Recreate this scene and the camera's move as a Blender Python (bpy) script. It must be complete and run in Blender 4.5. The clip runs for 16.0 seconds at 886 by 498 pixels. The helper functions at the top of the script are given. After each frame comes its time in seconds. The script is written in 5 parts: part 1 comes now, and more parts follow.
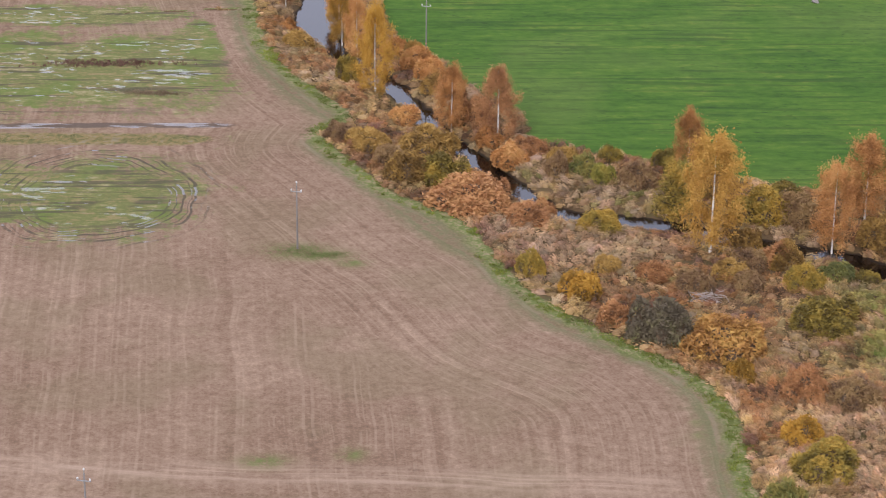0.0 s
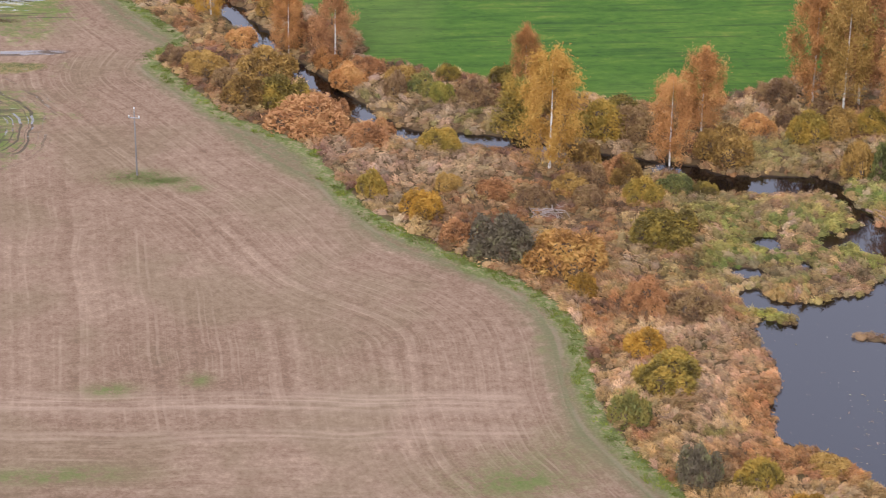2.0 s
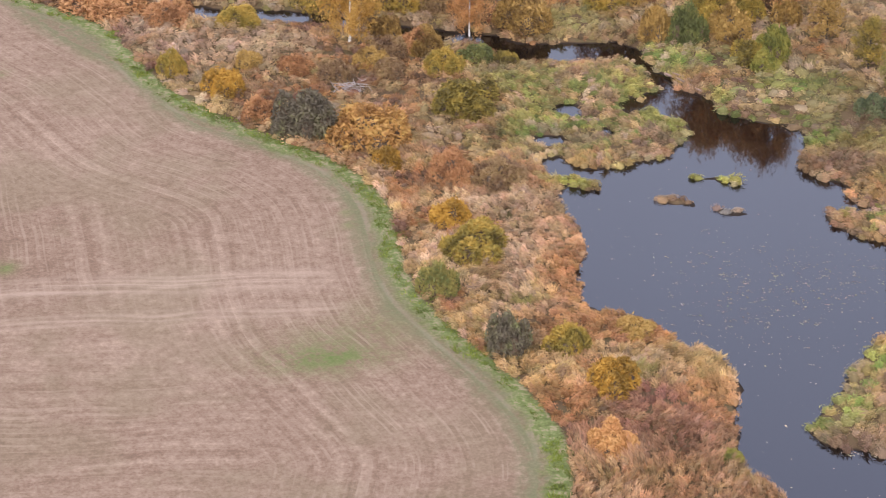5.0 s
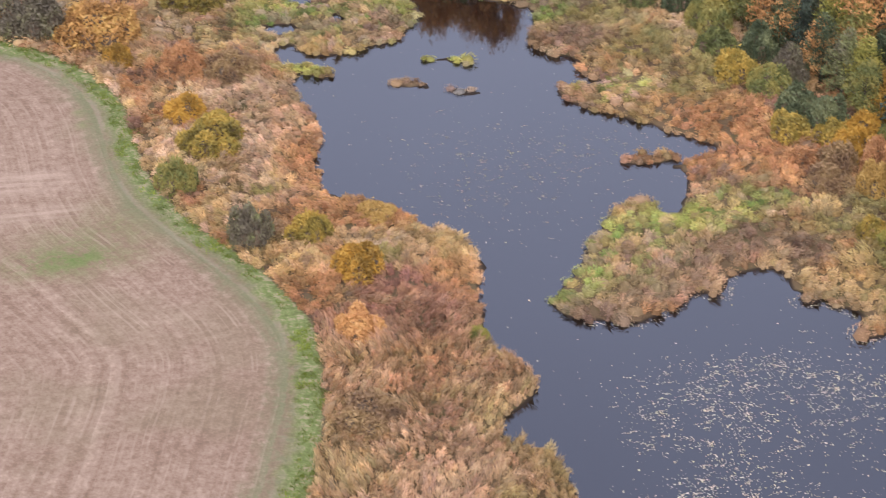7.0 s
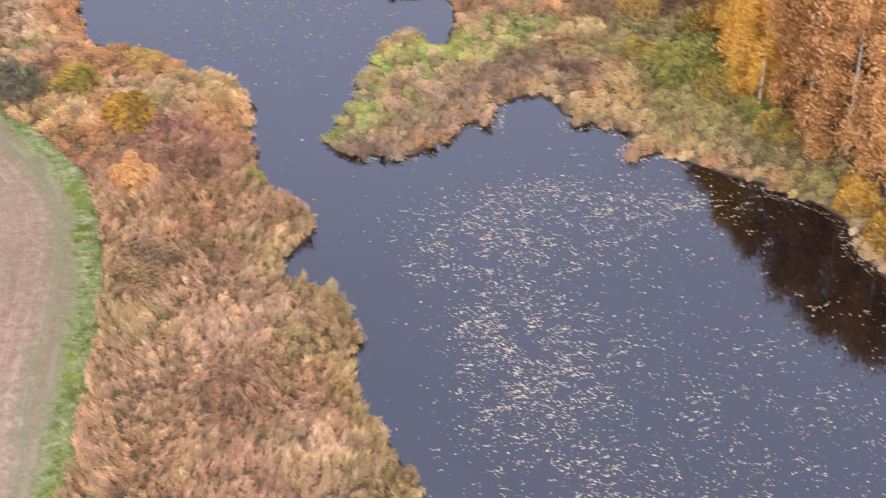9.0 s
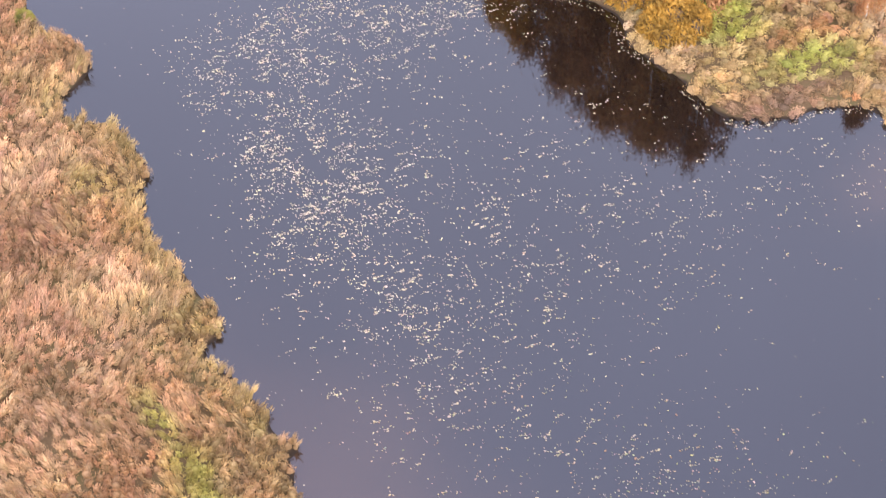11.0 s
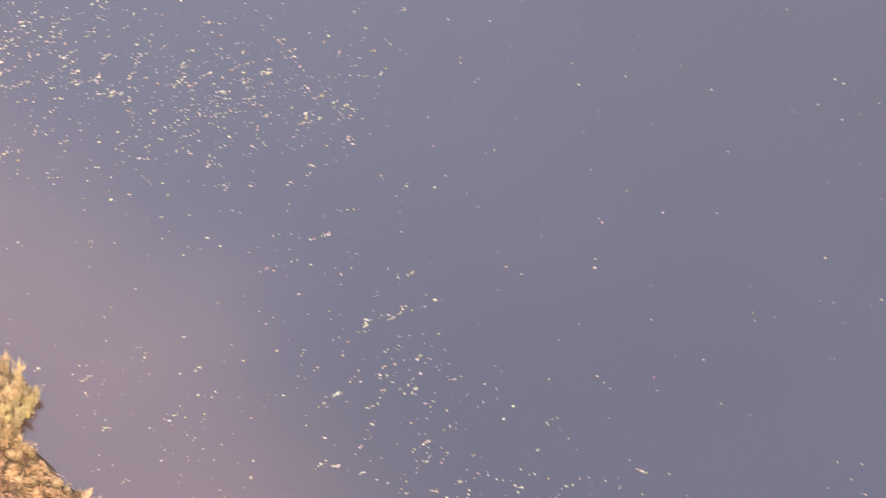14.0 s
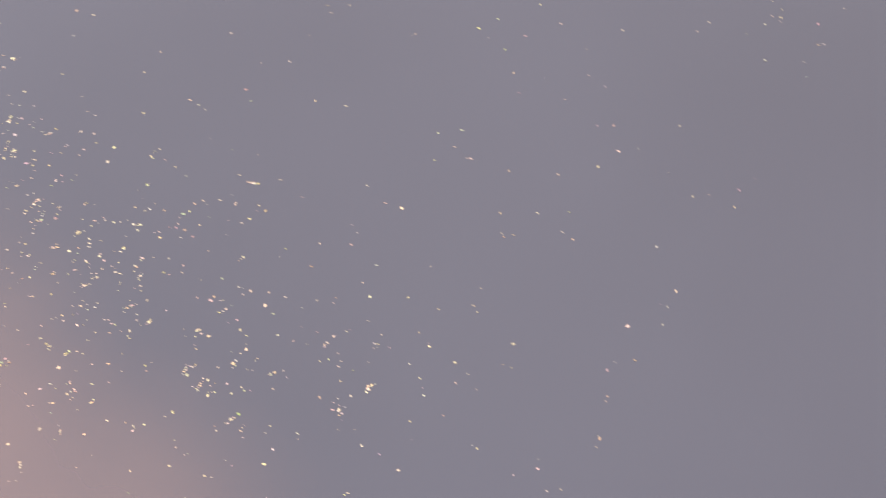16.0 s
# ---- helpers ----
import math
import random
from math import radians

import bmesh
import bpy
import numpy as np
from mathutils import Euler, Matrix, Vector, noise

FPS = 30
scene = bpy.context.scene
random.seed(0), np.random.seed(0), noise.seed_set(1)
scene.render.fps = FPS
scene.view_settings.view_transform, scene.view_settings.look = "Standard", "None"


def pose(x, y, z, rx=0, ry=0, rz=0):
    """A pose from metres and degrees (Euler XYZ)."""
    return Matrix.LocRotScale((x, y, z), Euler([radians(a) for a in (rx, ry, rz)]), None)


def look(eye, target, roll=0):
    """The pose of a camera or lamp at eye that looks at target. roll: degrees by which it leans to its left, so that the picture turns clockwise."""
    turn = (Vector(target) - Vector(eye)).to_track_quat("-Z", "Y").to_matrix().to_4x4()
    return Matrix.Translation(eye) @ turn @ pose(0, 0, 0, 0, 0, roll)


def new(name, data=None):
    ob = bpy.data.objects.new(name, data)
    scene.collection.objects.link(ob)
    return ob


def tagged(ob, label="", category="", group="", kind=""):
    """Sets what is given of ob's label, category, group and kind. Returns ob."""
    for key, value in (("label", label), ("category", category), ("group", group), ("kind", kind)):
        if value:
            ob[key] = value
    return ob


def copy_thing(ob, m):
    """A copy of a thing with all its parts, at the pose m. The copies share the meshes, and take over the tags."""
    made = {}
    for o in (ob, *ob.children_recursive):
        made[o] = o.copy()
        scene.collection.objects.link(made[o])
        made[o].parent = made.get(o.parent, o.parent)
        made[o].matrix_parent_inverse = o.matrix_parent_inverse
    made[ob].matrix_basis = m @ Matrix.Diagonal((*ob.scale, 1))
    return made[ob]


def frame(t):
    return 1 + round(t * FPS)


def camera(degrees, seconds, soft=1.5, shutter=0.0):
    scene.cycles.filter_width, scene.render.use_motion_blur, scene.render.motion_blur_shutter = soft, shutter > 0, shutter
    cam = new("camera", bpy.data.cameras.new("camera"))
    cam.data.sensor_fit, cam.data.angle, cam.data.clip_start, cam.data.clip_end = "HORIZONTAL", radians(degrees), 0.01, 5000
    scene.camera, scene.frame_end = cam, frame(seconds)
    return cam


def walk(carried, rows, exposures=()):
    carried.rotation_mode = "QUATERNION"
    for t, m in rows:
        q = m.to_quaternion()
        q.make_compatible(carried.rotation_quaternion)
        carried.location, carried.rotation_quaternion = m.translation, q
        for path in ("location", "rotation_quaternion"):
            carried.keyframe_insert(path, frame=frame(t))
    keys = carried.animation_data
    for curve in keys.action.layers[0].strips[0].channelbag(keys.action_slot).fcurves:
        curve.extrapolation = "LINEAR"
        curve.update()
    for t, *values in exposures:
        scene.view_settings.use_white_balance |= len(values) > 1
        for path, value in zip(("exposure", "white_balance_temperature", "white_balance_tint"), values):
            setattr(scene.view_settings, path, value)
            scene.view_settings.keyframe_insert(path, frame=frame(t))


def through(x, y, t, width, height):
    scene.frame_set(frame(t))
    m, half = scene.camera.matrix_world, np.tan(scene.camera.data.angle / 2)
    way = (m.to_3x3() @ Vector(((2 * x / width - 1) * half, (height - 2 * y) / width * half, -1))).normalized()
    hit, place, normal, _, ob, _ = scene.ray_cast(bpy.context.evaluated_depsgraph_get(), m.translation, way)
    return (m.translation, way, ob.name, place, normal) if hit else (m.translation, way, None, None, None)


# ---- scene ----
cam = camera(20.62, 16.0, soft=0.9, shutter=0.32)

# seconds, place, pitch from level, turn to the left, roll
PATH = [
    (0, -0.76, 0.64, 134.12, -23.999, -1.102, 0.566),
    (0.5, -0.73, 0.54, 134.31, -24.454, -2.083, 0.613),
    (1, -0.71, 0.60, 134.52, -24.948, -3.141, 0.655),
    (1.5, -0.67, 0.51, 134.66, -25.435, -4.206, 0.692),
    (2, -0.63, 0.37, 134.82, -25.920, -5.203, 0.725),
    (2.5, -0.53, 0.21, 135.12, -26.432, -6.099, 0.762),
    (3, -0.47, 0.01, 135.25, -26.916, -6.970, 0.802),
    (3.5, -0.41, -0.03, 135.29, -27.392, -7.891, 0.808),
    (3.7, -0.38, -0.00, 135.32, -27.593, -8.263, 0.830),
    (5.8, -0.15, -0.06, 135.78, -29.846, -11.974, 1.034),
    (6, -0.09, -0.10, 135.87, -30.123, -12.567, 1.046),
    (6.5, -0.04, -0.33, 136.08, -30.811, -15.038, 1.189),
    (7, -0.17, -0.45, 136.22, -31.487, -17.396, 1.304),
    (7.5, -0.49, -0.30, 136.19, -32.310, -18.385, 1.363),
    (8, -0.58, -0.34, 136.28, -33.232, -18.608, 1.367),
    (8.5, -0.37, -0.54, 136.56, -34.257, -19.811, 1.368),
    (9, -0.11, -0.83, 136.95, -35.269, -23.794, 1.469),
    (9.2, -0.05, -0.87, 137.09, -35.676, -24.910, 1.539),
    (11.3, 0.48, -0.30, 138.32, -40.602, -30.465, 0.795),
    (11.5, 0.54, -0.29, 138.43, -41.223, -30.488, 0.830),
    (12, 0.71, -0.48, 138.72, -42.734, -32.133, 0.785),
    (12.5, 0.75, -0.46, 139.05, -44.264, -36.008, 0.848),
    (13, 0.69, -0.23, 139.44, -45.864, -39.043, 0.919),
    (13.5, 0.60, -0.01, 139.90, -47.476, -41.521, 0.973),
    (14, 0.61, 0.24, 140.36, -49.093, -45.137, 1.093),
    (14.5, 0.71, 0.44, 140.76, -50.720, -49.027, 1.194),
    (15, 0.87, 0.49, 141.16, -52.408, -52.172, 1.240),
    (15.5, 0.91, 0.30, 141.66, -54.218, -55.602, 1.248),
    (16, 0.96, 0.18, 142.11, -56.039, -60.788, 1.333),
]
EXPOSURES = [(0, 0.55, 6550, 10), (3.5, 0.84, 6430, 10), (7, 0.99, 6150, 10), (9, 1.2, 6200, 11), (11.5, 1.64, 6550, 13), (14.5, 2.12, 7350, 12), (16, 2.3, 8000, 9)]
walk(cam, [(t, pose(x, y, z, 90 + p, 0, w) @ pose(0, 0, 0, 0, 0, r)) for t, x, y, z, p, w, r in PATH],
     exposures=EXPOSURES)

# ---- light: overcast afternoon ----
world = bpy.data.worlds.new("world")
scene.world = world
world.use_nodes = True
wn, wl = world.node_tree.nodes, world.node_tree.links
wn.clear()
sky = wn.new("ShaderNodeTexSky")
sky.sky_type, sky.sun_disc = "NISHITA", False
SUN_UP, SUN_TURN = radians(38), radians(200)
sky.sun_elevation, sky.sun_rotation = SUN_UP, SUN_TURN
sky.air_density, sky.dust_density = 1.0, 3.0
pale = wn.new("ShaderNodeHueSaturation")
pale.inputs["Saturation"].default_value = 0.42
cloud_at = wn.new("ShaderNodeTexCoord")
cloud = wn.new("ShaderNodeTexNoise")
cloud.inputs["Scale"].default_value, cloud.inputs["Detail"].default_value = 2.2, 4.0
cloud_range = wn.new("ShaderNodeMapRange")
for key, value in (("From Min", 0.3), ("From Max", 0.7), ("To Min", 0.86), ("To Max", 1.14)):
    cloud_range.inputs[key].default_value = value
veil = wn.new("ShaderNodeMix")
veil.data_type = "RGBA"
veil.inputs["Factor"].default_value = 0.72
veil.inputs["B"].default_value = (7.95, 8.1, 10.05, 1)
clouded = wn.new("ShaderNodeVectorMath")
clouded.operation = "MULTIPLY"
back = wn.new("ShaderNodeBackground")
back.inputs["Strength"].default_value = 0.14
wout = wn.new("ShaderNodeOutputWorld")
wl.new(sky.outputs["Color"], pale.inputs["Color"])
wl.new(pale.outputs["Color"], veil.inputs["A"])
wl.new(cloud_at.outputs["Generated"], cloud.inputs["Vector"])
wl.new(cloud.outputs["Fac"], cloud_range.inputs["Value"])
wl.new(veil.outputs["Result"], clouded.inputs[0])
wl.new(cloud_range.outputs["Result"], clouded.inputs[1])
wl.new(clouded.outputs["Vector"], back.inputs["Color"])
wl.new(back.outputs["Background"], wout.inputs["Surface"])

sun = new("sun", bpy.data.lights.new("sun", "SUN"))
sun.data.energy, sun.data.angle, sun.data.color = 1.3, radians(14), (1.0, 0.96, 0.9)
sun.matrix_world = look((0, 0, 300), (300 * math.sin(SUN_TURN + math.pi) / math.tan(SUN_UP), 300 * math.cos(SUN_TURN + math.pi) / math.tan(SUN_UP), 0))


# ---- small tools ----
rng = np.random.default_rng(7)


def lattice(ix, iy, seed):
    n = (ix.astype(np.int64) * 374761393 + iy.astype(np.int64) * 668265263 + seed * 974711) & 0x7FFFFFFF
    n = ((n ^ (n >> 13)) * 1274126177) & 0x7FFFFFFF
    return ((n ^ (n >> 16)) & 0xFFFF) / 65535.0


def soft_noise(x, y, size, seed=1, octaves=3):
    """Smooth noise from 0 to 1 over the plan, with its largest features about size metres across."""
    x, y = np.asarray(x, float), np.asarray(y, float)
    total, weight, amount = 0.0, 0.0, 1.0
    for k in range(octaves):
        u, v = x / size * 2**k, y / size * 2**k
        iu, iv = np.floor(u), np.floor(v)
        fu, fv = u - iu, v - iv
        fu, fv = fu * fu * (3 - 2 * fu), fv * fv * (3 - 2 * fv)
        s = seed + 17 * k
        a = lattice(iu, iv, s) * (1 - fu) + lattice(iu + 1, iv, s) * fu
        b = lattice(iu, iv + 1, s) * (1 - fu) + lattice(iu + 1, iv + 1, s) * fu
        total, weight, amount = total + amount * (a * (1 - fv) + b * fv), weight + amount, amount * 0.5
    return total / weight


def step(x, lo, hi):
    k = np.clip((np.asarray(x, float) - lo) / (hi - lo), 0, 1)
    return k * k * (3 - 2 * k)


def rounded(points, per=4, closed=False):
    """A Catmull-Rom line through the points."""
    p = np.array(points, float)
    p = np.vstack([p[-1], p, p[0], p[1]]) if closed else np.vstack([2 * p[0] - p[1], p, 2 * p[-1] - p[-2]])
    out = []
    for a, b, c, d in zip(p[:-3], p[1:-2], p[2:-1], p[3:]):
        for k in range(per):
            t = k / per
            out.append(0.5 * (2 * b + (c - a) * t + (2 * a - 5 * b + 4 * c - d) * t**2 + (3 * b - a - 3 * c + d) * t**3))
    if not closed:
        out.append(p[-2])
    return np.array(out)


def nearest(x, y, line, closed=False):
    """The distance of places to a line, and the side: above 0 on its right hand."""
    a = line
    b = np.roll(line, -1, 0)
    if not closed:
        a, b = a[:-1], b[:-1]
    best, side = np.full(x.shape, 1e9), np.zeros(x.shape)
    for (ax, ay), (bx, by) in zip(a, b):
        ex, ey = bx - ax, by - ay
        t = np.clip(((x - ax) * ex + (y - ay) * ey) / (ex * ex + ey * ey + 1e-9), 0, 1)
        px, py = x - ax - t * ex, y - ay - t * ey
        d = px * px + py * py
        closer = d < best
        best = np.where(closer, d, best)
        side = np.where(closer, -(ex * (y - ay) - ey * (x - ax)), side)
    return np.sqrt(best), side


def inside(x, y, line):
    odd = np.zeros(x.shape, bool)
    for (ax, ay), (bx, by) in zip(line, np.roll(line, -1, 0)):
        if ay == by:
            continue
        odd ^= ((ay > y) != (by > y)) & (x < (bx - ax) * (y - ay) / (by - ay) + ax)
    return odd


def mesh_from(name, verts, faces, material=None, tint=None, smooth=False):
    """A mesh from arrays: faces all with the same number of corners."""
    verts, faces = np.asarray(verts, np.float32), np.asarray(faces, np.int32)
    me = bpy.data.meshes.new(name)
    me.vertices.add(len(verts))
    me.vertices.foreach_set("co", verts.ravel())
    me.loops.add(faces.size)
    me.loops.foreach_set("vertex_index", faces.ravel())
    me.polygons.add(len(faces))
    me.polygons.foreach_set("loop_start", np.arange(0, faces.size, faces.shape[1], dtype=np.int32))
    me.polygons.foreach_set("use_smooth", np.full(len(faces), smooth))
    me.update(calc_edges=True)
    if tint is not None:
        layer = me.color_attributes.new("tint", "FLOAT_COLOR", "POINT")
        layer.data.foreach_set("color", np.c_[tint, np.ones(len(tint))].astype(np.float32).ravel())
    if material:
        me.materials.append(material)
    return me


def part(name, me, parent, label=""):
    ob = new(name, me)
    ob.parent = parent
    return tagged(ob, label)


def from_bmesh(name, bm, material, smooth=False):
    me = bpy.data.meshes.new(name)
    bm.to_mesh(me)
    bm.free()
    me.materials.append(material)
    if smooth:
        me.polygons.foreach_set("use_smooth", np.ones(len(me.polygons), bool))
    return me


def tube(points, radii, sides=7):
    """Vertices and quads of a tapering round limb along points."""
    points, verts, faces = [Vector(p) for p in points], [], []
    for k, (p, r) in enumerate(zip(points, radii)):
        way = (points[min(k + 1, len(points) - 1)] - points[max(k - 1, 0)]).normalized()
        side = way.cross(Vector((0.3, 1, 0.1))).normalized()
        other = way.cross(side)
        for s in range(sides):
            a = 2 * math.pi * s / sides
            verts.append(p + (side * math.cos(a) + other * math.sin(a)) * r)
        if k:
            o = (k - 1) * sides
            for s in range(sides):
                faces.append((o + s, o + (s + 1) % sides, o + sides + (s + 1) % sides, o + sides + s))
    return [tuple(v) for v in verts], faces


def joined(pieces):
    verts, faces = [], []
    for v, f in pieces:
        o = len(verts)
        verts += v
        faces += [tuple(i + o for i in face) for face in f]
    return verts, faces


# ---- materials ----
class Shade:
    """A principled material with a few short ways to wire it."""

    def __init__(self, name, rough=0.9, specular=0.2):
        self.mat = bpy.data.materials.new(name)
        self.mat.use_nodes = True
        self.n, self.l = self.mat.node_tree.nodes, self.mat.node_tree.links
        self.bsdf = self.n["Principled BSDF"]
        self.set("Roughness", rough)
        self.set("Specular IOR Level", specular)

    def set(self, key, value):
        if hasattr(value, "is_output"):
            self.l.new(value, self.bsdf.inputs[key])
        else:
            self.bsdf.inputs[key].default_value = (*value, 1) if isinstance(value, tuple) and len(value) == 3 else value

    def plug(self, socket, value):
        if hasattr(value, "is_output"):
            self.l.new(value, socket)
        else:
            socket.default_value = (*value, 1) if isinstance(value, tuple) and socket.type == "RGBA" else value

    def spot(self):
        return self.n.new("ShaderNodeNewGeometry").outputs["Position"]

    def attr(self, name, out="Fac"):
        node = self.n.new("ShaderNodeAttribute")
        node.attribute_name = name
        return node.outputs[out]

    def noise(self, scale, detail=4.0, vector=None, rough=0.55, stretch=None):
        node = self.n.new("ShaderNodeTexNoise")
        node.inputs["Scale"].default_value, node.inputs["Detail"].default_value = scale, detail
        node.inputs["Roughness"].default_value = rough
        vector = vector or self.spot()
        if stretch:
            m = self.n.new("ShaderNodeMapping")
            m.inputs["Rotation"].default_value = (0, 0, radians(stretch[0]))
            m.inputs["Scale"].default_value = stretch[1]
            self.l.new(vector, m.inputs["Vector"])
            vector = m.outputs["Vector"]
        self.l.new(vector, node.inputs["Vector"])
        return node.outputs["Fac"]

    def math(self, op, a, b=0.0):
        node = self.n.new("ShaderNodeMath")
        node.operation = op
        self.plug(node.inputs[0], a)
        self.plug(node.inputs[1], b)
        return node.outputs[0]

    def span(self, value, lo, hi, to_lo=0.0, to_hi=1.0, smooth=True):
        node = self.n.new("ShaderNodeMapRange")
        node.interpolation_type = "SMOOTHSTEP" if smooth else "LINEAR"
        self.plug(node.inputs["Value"], value)
        for key, v in (("From Min", lo), ("From Max", hi), ("To Min", to_lo), ("To Max", to_hi)):
            node.inputs[key].default_value = v
        return node.outputs["Result"]

    def mix(self, factor, a, b, kind="MIX"):
        node = self.n.new("ShaderNodeMix")
        node.data_type, node.blend_type = "RGBA", kind
        self.plug(node.inputs["Factor"], factor)
        self.plug(node.inputs["A"], a)
        self.plug(node.inputs["B"], b)
        return node.outputs["Result"]

    def ramp(self, value, stops):
        node = self.n.new("ShaderNodeValToRGB")
        e = node.color_ramp.elements
        while len(e) < len(stops):
            e.new(0.5)
        for item, (at, colour) in zip(e, stops):
            item.position, item.color = at, (*colour, 1)
        self.plug(node.inputs["Fac"], value)
        return node.outputs["Color"]

    def bump(self, height, strength=0.5, distance=0.1):
        node = self.n.new("ShaderNodeBump")
        node.inputs["Strength"].default_value, node.inputs["Distance"].default_value = strength, distance
        self.plug(node.inputs["Height"], height)
        self.l.new(node.outputs["Normal"], self.bsdf.inputs["Normal"])


def ground_material():
    s = Shade("ground", 0.95, 0.1)
    spot = s.spot()
    broad, mid, fine = s.noise(0.035, 4), s.noise(0.35, 5), s.noise(3.0, 4, rough=0.6)
    clods = s.noise(1.1, 5, rough=0.62)
    edge, outer_edge, low = s.attr("field"), s.attr("outer"), s.attr("headland")

    def lines(where, scale, detail=2.0, rough=0.5):
        node = s.n.new("ShaderNodeTexNoise")
        node.noise_dimensions = "1D"
        node.inputs["Scale"].default_value, node.inputs["Detail"].default_value, node.inputs["Roughness"].default_value = scale, detail, rough
        s.plug(node.inputs["W"], where)
        return node.outputs["Fac"]

    # stubble in worked rows: along the field's edge near it, straight further in, across on the headland
    place = s.n.new("ShaderNodeSeparateXYZ")
    s.l.new(spot, place.inputs[0])
    wander = s.math("MULTIPLY", s.noise(0.045, 2), 2.4)
    from_edge = s.math("ADD", edge, s.math("MULTIPLY", wander, 0.7))
    across = s.math("ADD", place.outputs["X"], s.math("ADD", s.math("MULTIPLY", place.outputs["Y"], 0.075), wander))
    along = s.math("ADD", place.outputs["Y"], s.math("ADD", s.math("MULTIPLY", place.outputs["X"], 0.09), s.math("MULTIPLY", s.noise(0.03, 2), 9.0)))
    swath = s.attr("swath")
    rim = s.span(s.math("ADD", edge, s.math("MULTIPLY", s.math("SUBTRACT", s.noise(0.05, 3), 0.5), 22.0)), 16, 34)
    inner = s.mix(low, lines(across, 0.62, 3.0), s.mix(s.span(s.noise(0.04, 2), 0.46, 0.56), lines(along, 0.55, 3.0), lines(swath, 0.6, 3.0)))
    rows = s.mix(rim, lines(from_edge, 0.8, 3.0), inner)
    seam = s.mix(rim, lines(from_edge, 2.1, 1.0), s.mix(low, lines(across, 1.7, 1.0), lines(along, 1.5, 1.0)))
    patchy = s.span(s.noise(0.3, 5, rough=0.65), 0.36, 0.62, 0.5, 1.0)
    cross = s.noise(0.85, 5, rough=0.65, stretch=(-4, (0.16, 1.0, 1)))
    tone = s.math("ADD", s.math("MULTIPLY", s.math("SUBTRACT", rows, 0.5), s.math("MULTIPLY", patchy, 0.28)), s.math("MULTIPLY", s.math("SUBTRACT", cross, 0.5), 0.1))
    tone = s.math("ADD", tone, s.math("ADD", s.math("MULTIPLY", s.math("SUBTRACT", clods, 0.5), 0.4), s.math("MULTIPLY", s.math("SUBTRACT", fine, 0.5), 0.32)))
    tone = s.math("ADD", s.math("ADD", tone, 0.5), s.math("MULTIPLY", s.math("SUBTRACT", broad, 0.5), 0.25))
    soil = s.ramp(tone, [(0.30, (0.110, 0.070, 0.047)), (0.43, (0.160, 0.101, 0.067)), (0.53, (0.205, 0.137, 0.095)), (0.68, (0.293, 0.206, 0.146))])
    soil = s.mix(s.span(s.noise(0.06, 4, rough=0.6), 0.45, 0.62, 0, 0.4), soil, s.mix(clods, (0.110, 0.086, 0.049), (0.195, 0.145, 0.086)))
    # pale trails of straw left by the machine
    trails = s.math("MULTIPLY", s.span(seam, 0.5, 0.7), s.span(s.noise(0.22, 5, rough=0.65), 0.4, 0.62, 0.0, 0.3))
    soil = s.mix(trails, soil, (0.325, 0.237, 0.172))
    straw_band = s.math("MULTIPLY", s.attr("band"), s.span(s.math("ADD", s.math("MULTIPLY", lines(along, 0.9, 3.0), 0.6), s.math("MULTIPLY", cross, 0.4)), 0.4, 0.62, 0.1, 0.75))
    soil = s.mix(straw_band, soil, (0.325, 0.237, 0.175))
    # thin regrowth
    weeds = s.math("MULTIPLY", s.attr("weeds"), s.span(s.math("ADD", s.math("MULTIPLY", mid, 0.4), s.math("MULTIPLY", clods, 0.6)), 0.34, 0.6))
    soil = s.mix(weeds, soil, s.mix(fine, (0.062, 0.090, 0.022), (0.124, 0.143, 0.046)))
    # wet grass with standing water
    wet, ring = s.attr("wet"), s.attr("ring")
    tufted = s.noise(0.42, 6, rough=0.66, stretch=(3, (0.5, 1.3, 1)))
    grassy = s.ramp(s.math("ADD", s.math("MULTIPLY", tufted, 0.75), s.math("MULTIPLY", clods, 0.25)),
                    [(0.34, (0.216, 0.167, 0.090)), (0.43, (0.169, 0.146, 0.061)), (0.49, (0.097, 0.112, 0.036)), (0.56, (0.147, 0.146, 0.054)), (0.64, (0.259, 0.218, 0.121))])
    grassy = s.mix(s.span(s.noise(0.08, 4), 0.5, 0.6, 0, 0.7), grassy, s.mix(clods, (0.061, 0.102, 0.018), (0.115, 0.154, 0.036)))
    ragged = s.math("ADD", wet, s.math("MULTIPLY", s.math("ADD", s.math("SUBTRACT", mid, 0.5), s.math("ADD", s.math("SUBTRACT", s.noise(0.09, 4), 0.5), s.math("SUBTRACT", clods, 0.5))), 0.9))
    soil = s.mix(s.span(ragged, 0.34, 0.7, 0, 0.95), soil, grassy)
    rut_way = s.math("ADD", ring, s.math("MULTIPLY", s.noise(0.06, 3), 0.55))
    near_ring = s.span(s.math("ABSOLUTE", s.math("SUBTRACT", ring, 0.98)), 0.12, 0.42, 1.0, 0.0)
    rutted = s.math("MULTIPLY", s.math("MULTIPLY", s.span(lines(rut_way, 16.0, 2.0), 0.52, 0.6), near_ring), s.span(s.noise(0.16, 3), 0.38, 0.55))
    inner_ruts = s.math("MULTIPLY", s.span(s.noise(0.62, 3, stretch=(6, (0.09, 1.0, 1))), 0.54, 0.61), s.math("MULTIPLY", s.span(ring, 0.85, 0.65), s.span(s.noise(0.14, 3), 0.4, 0.55)))
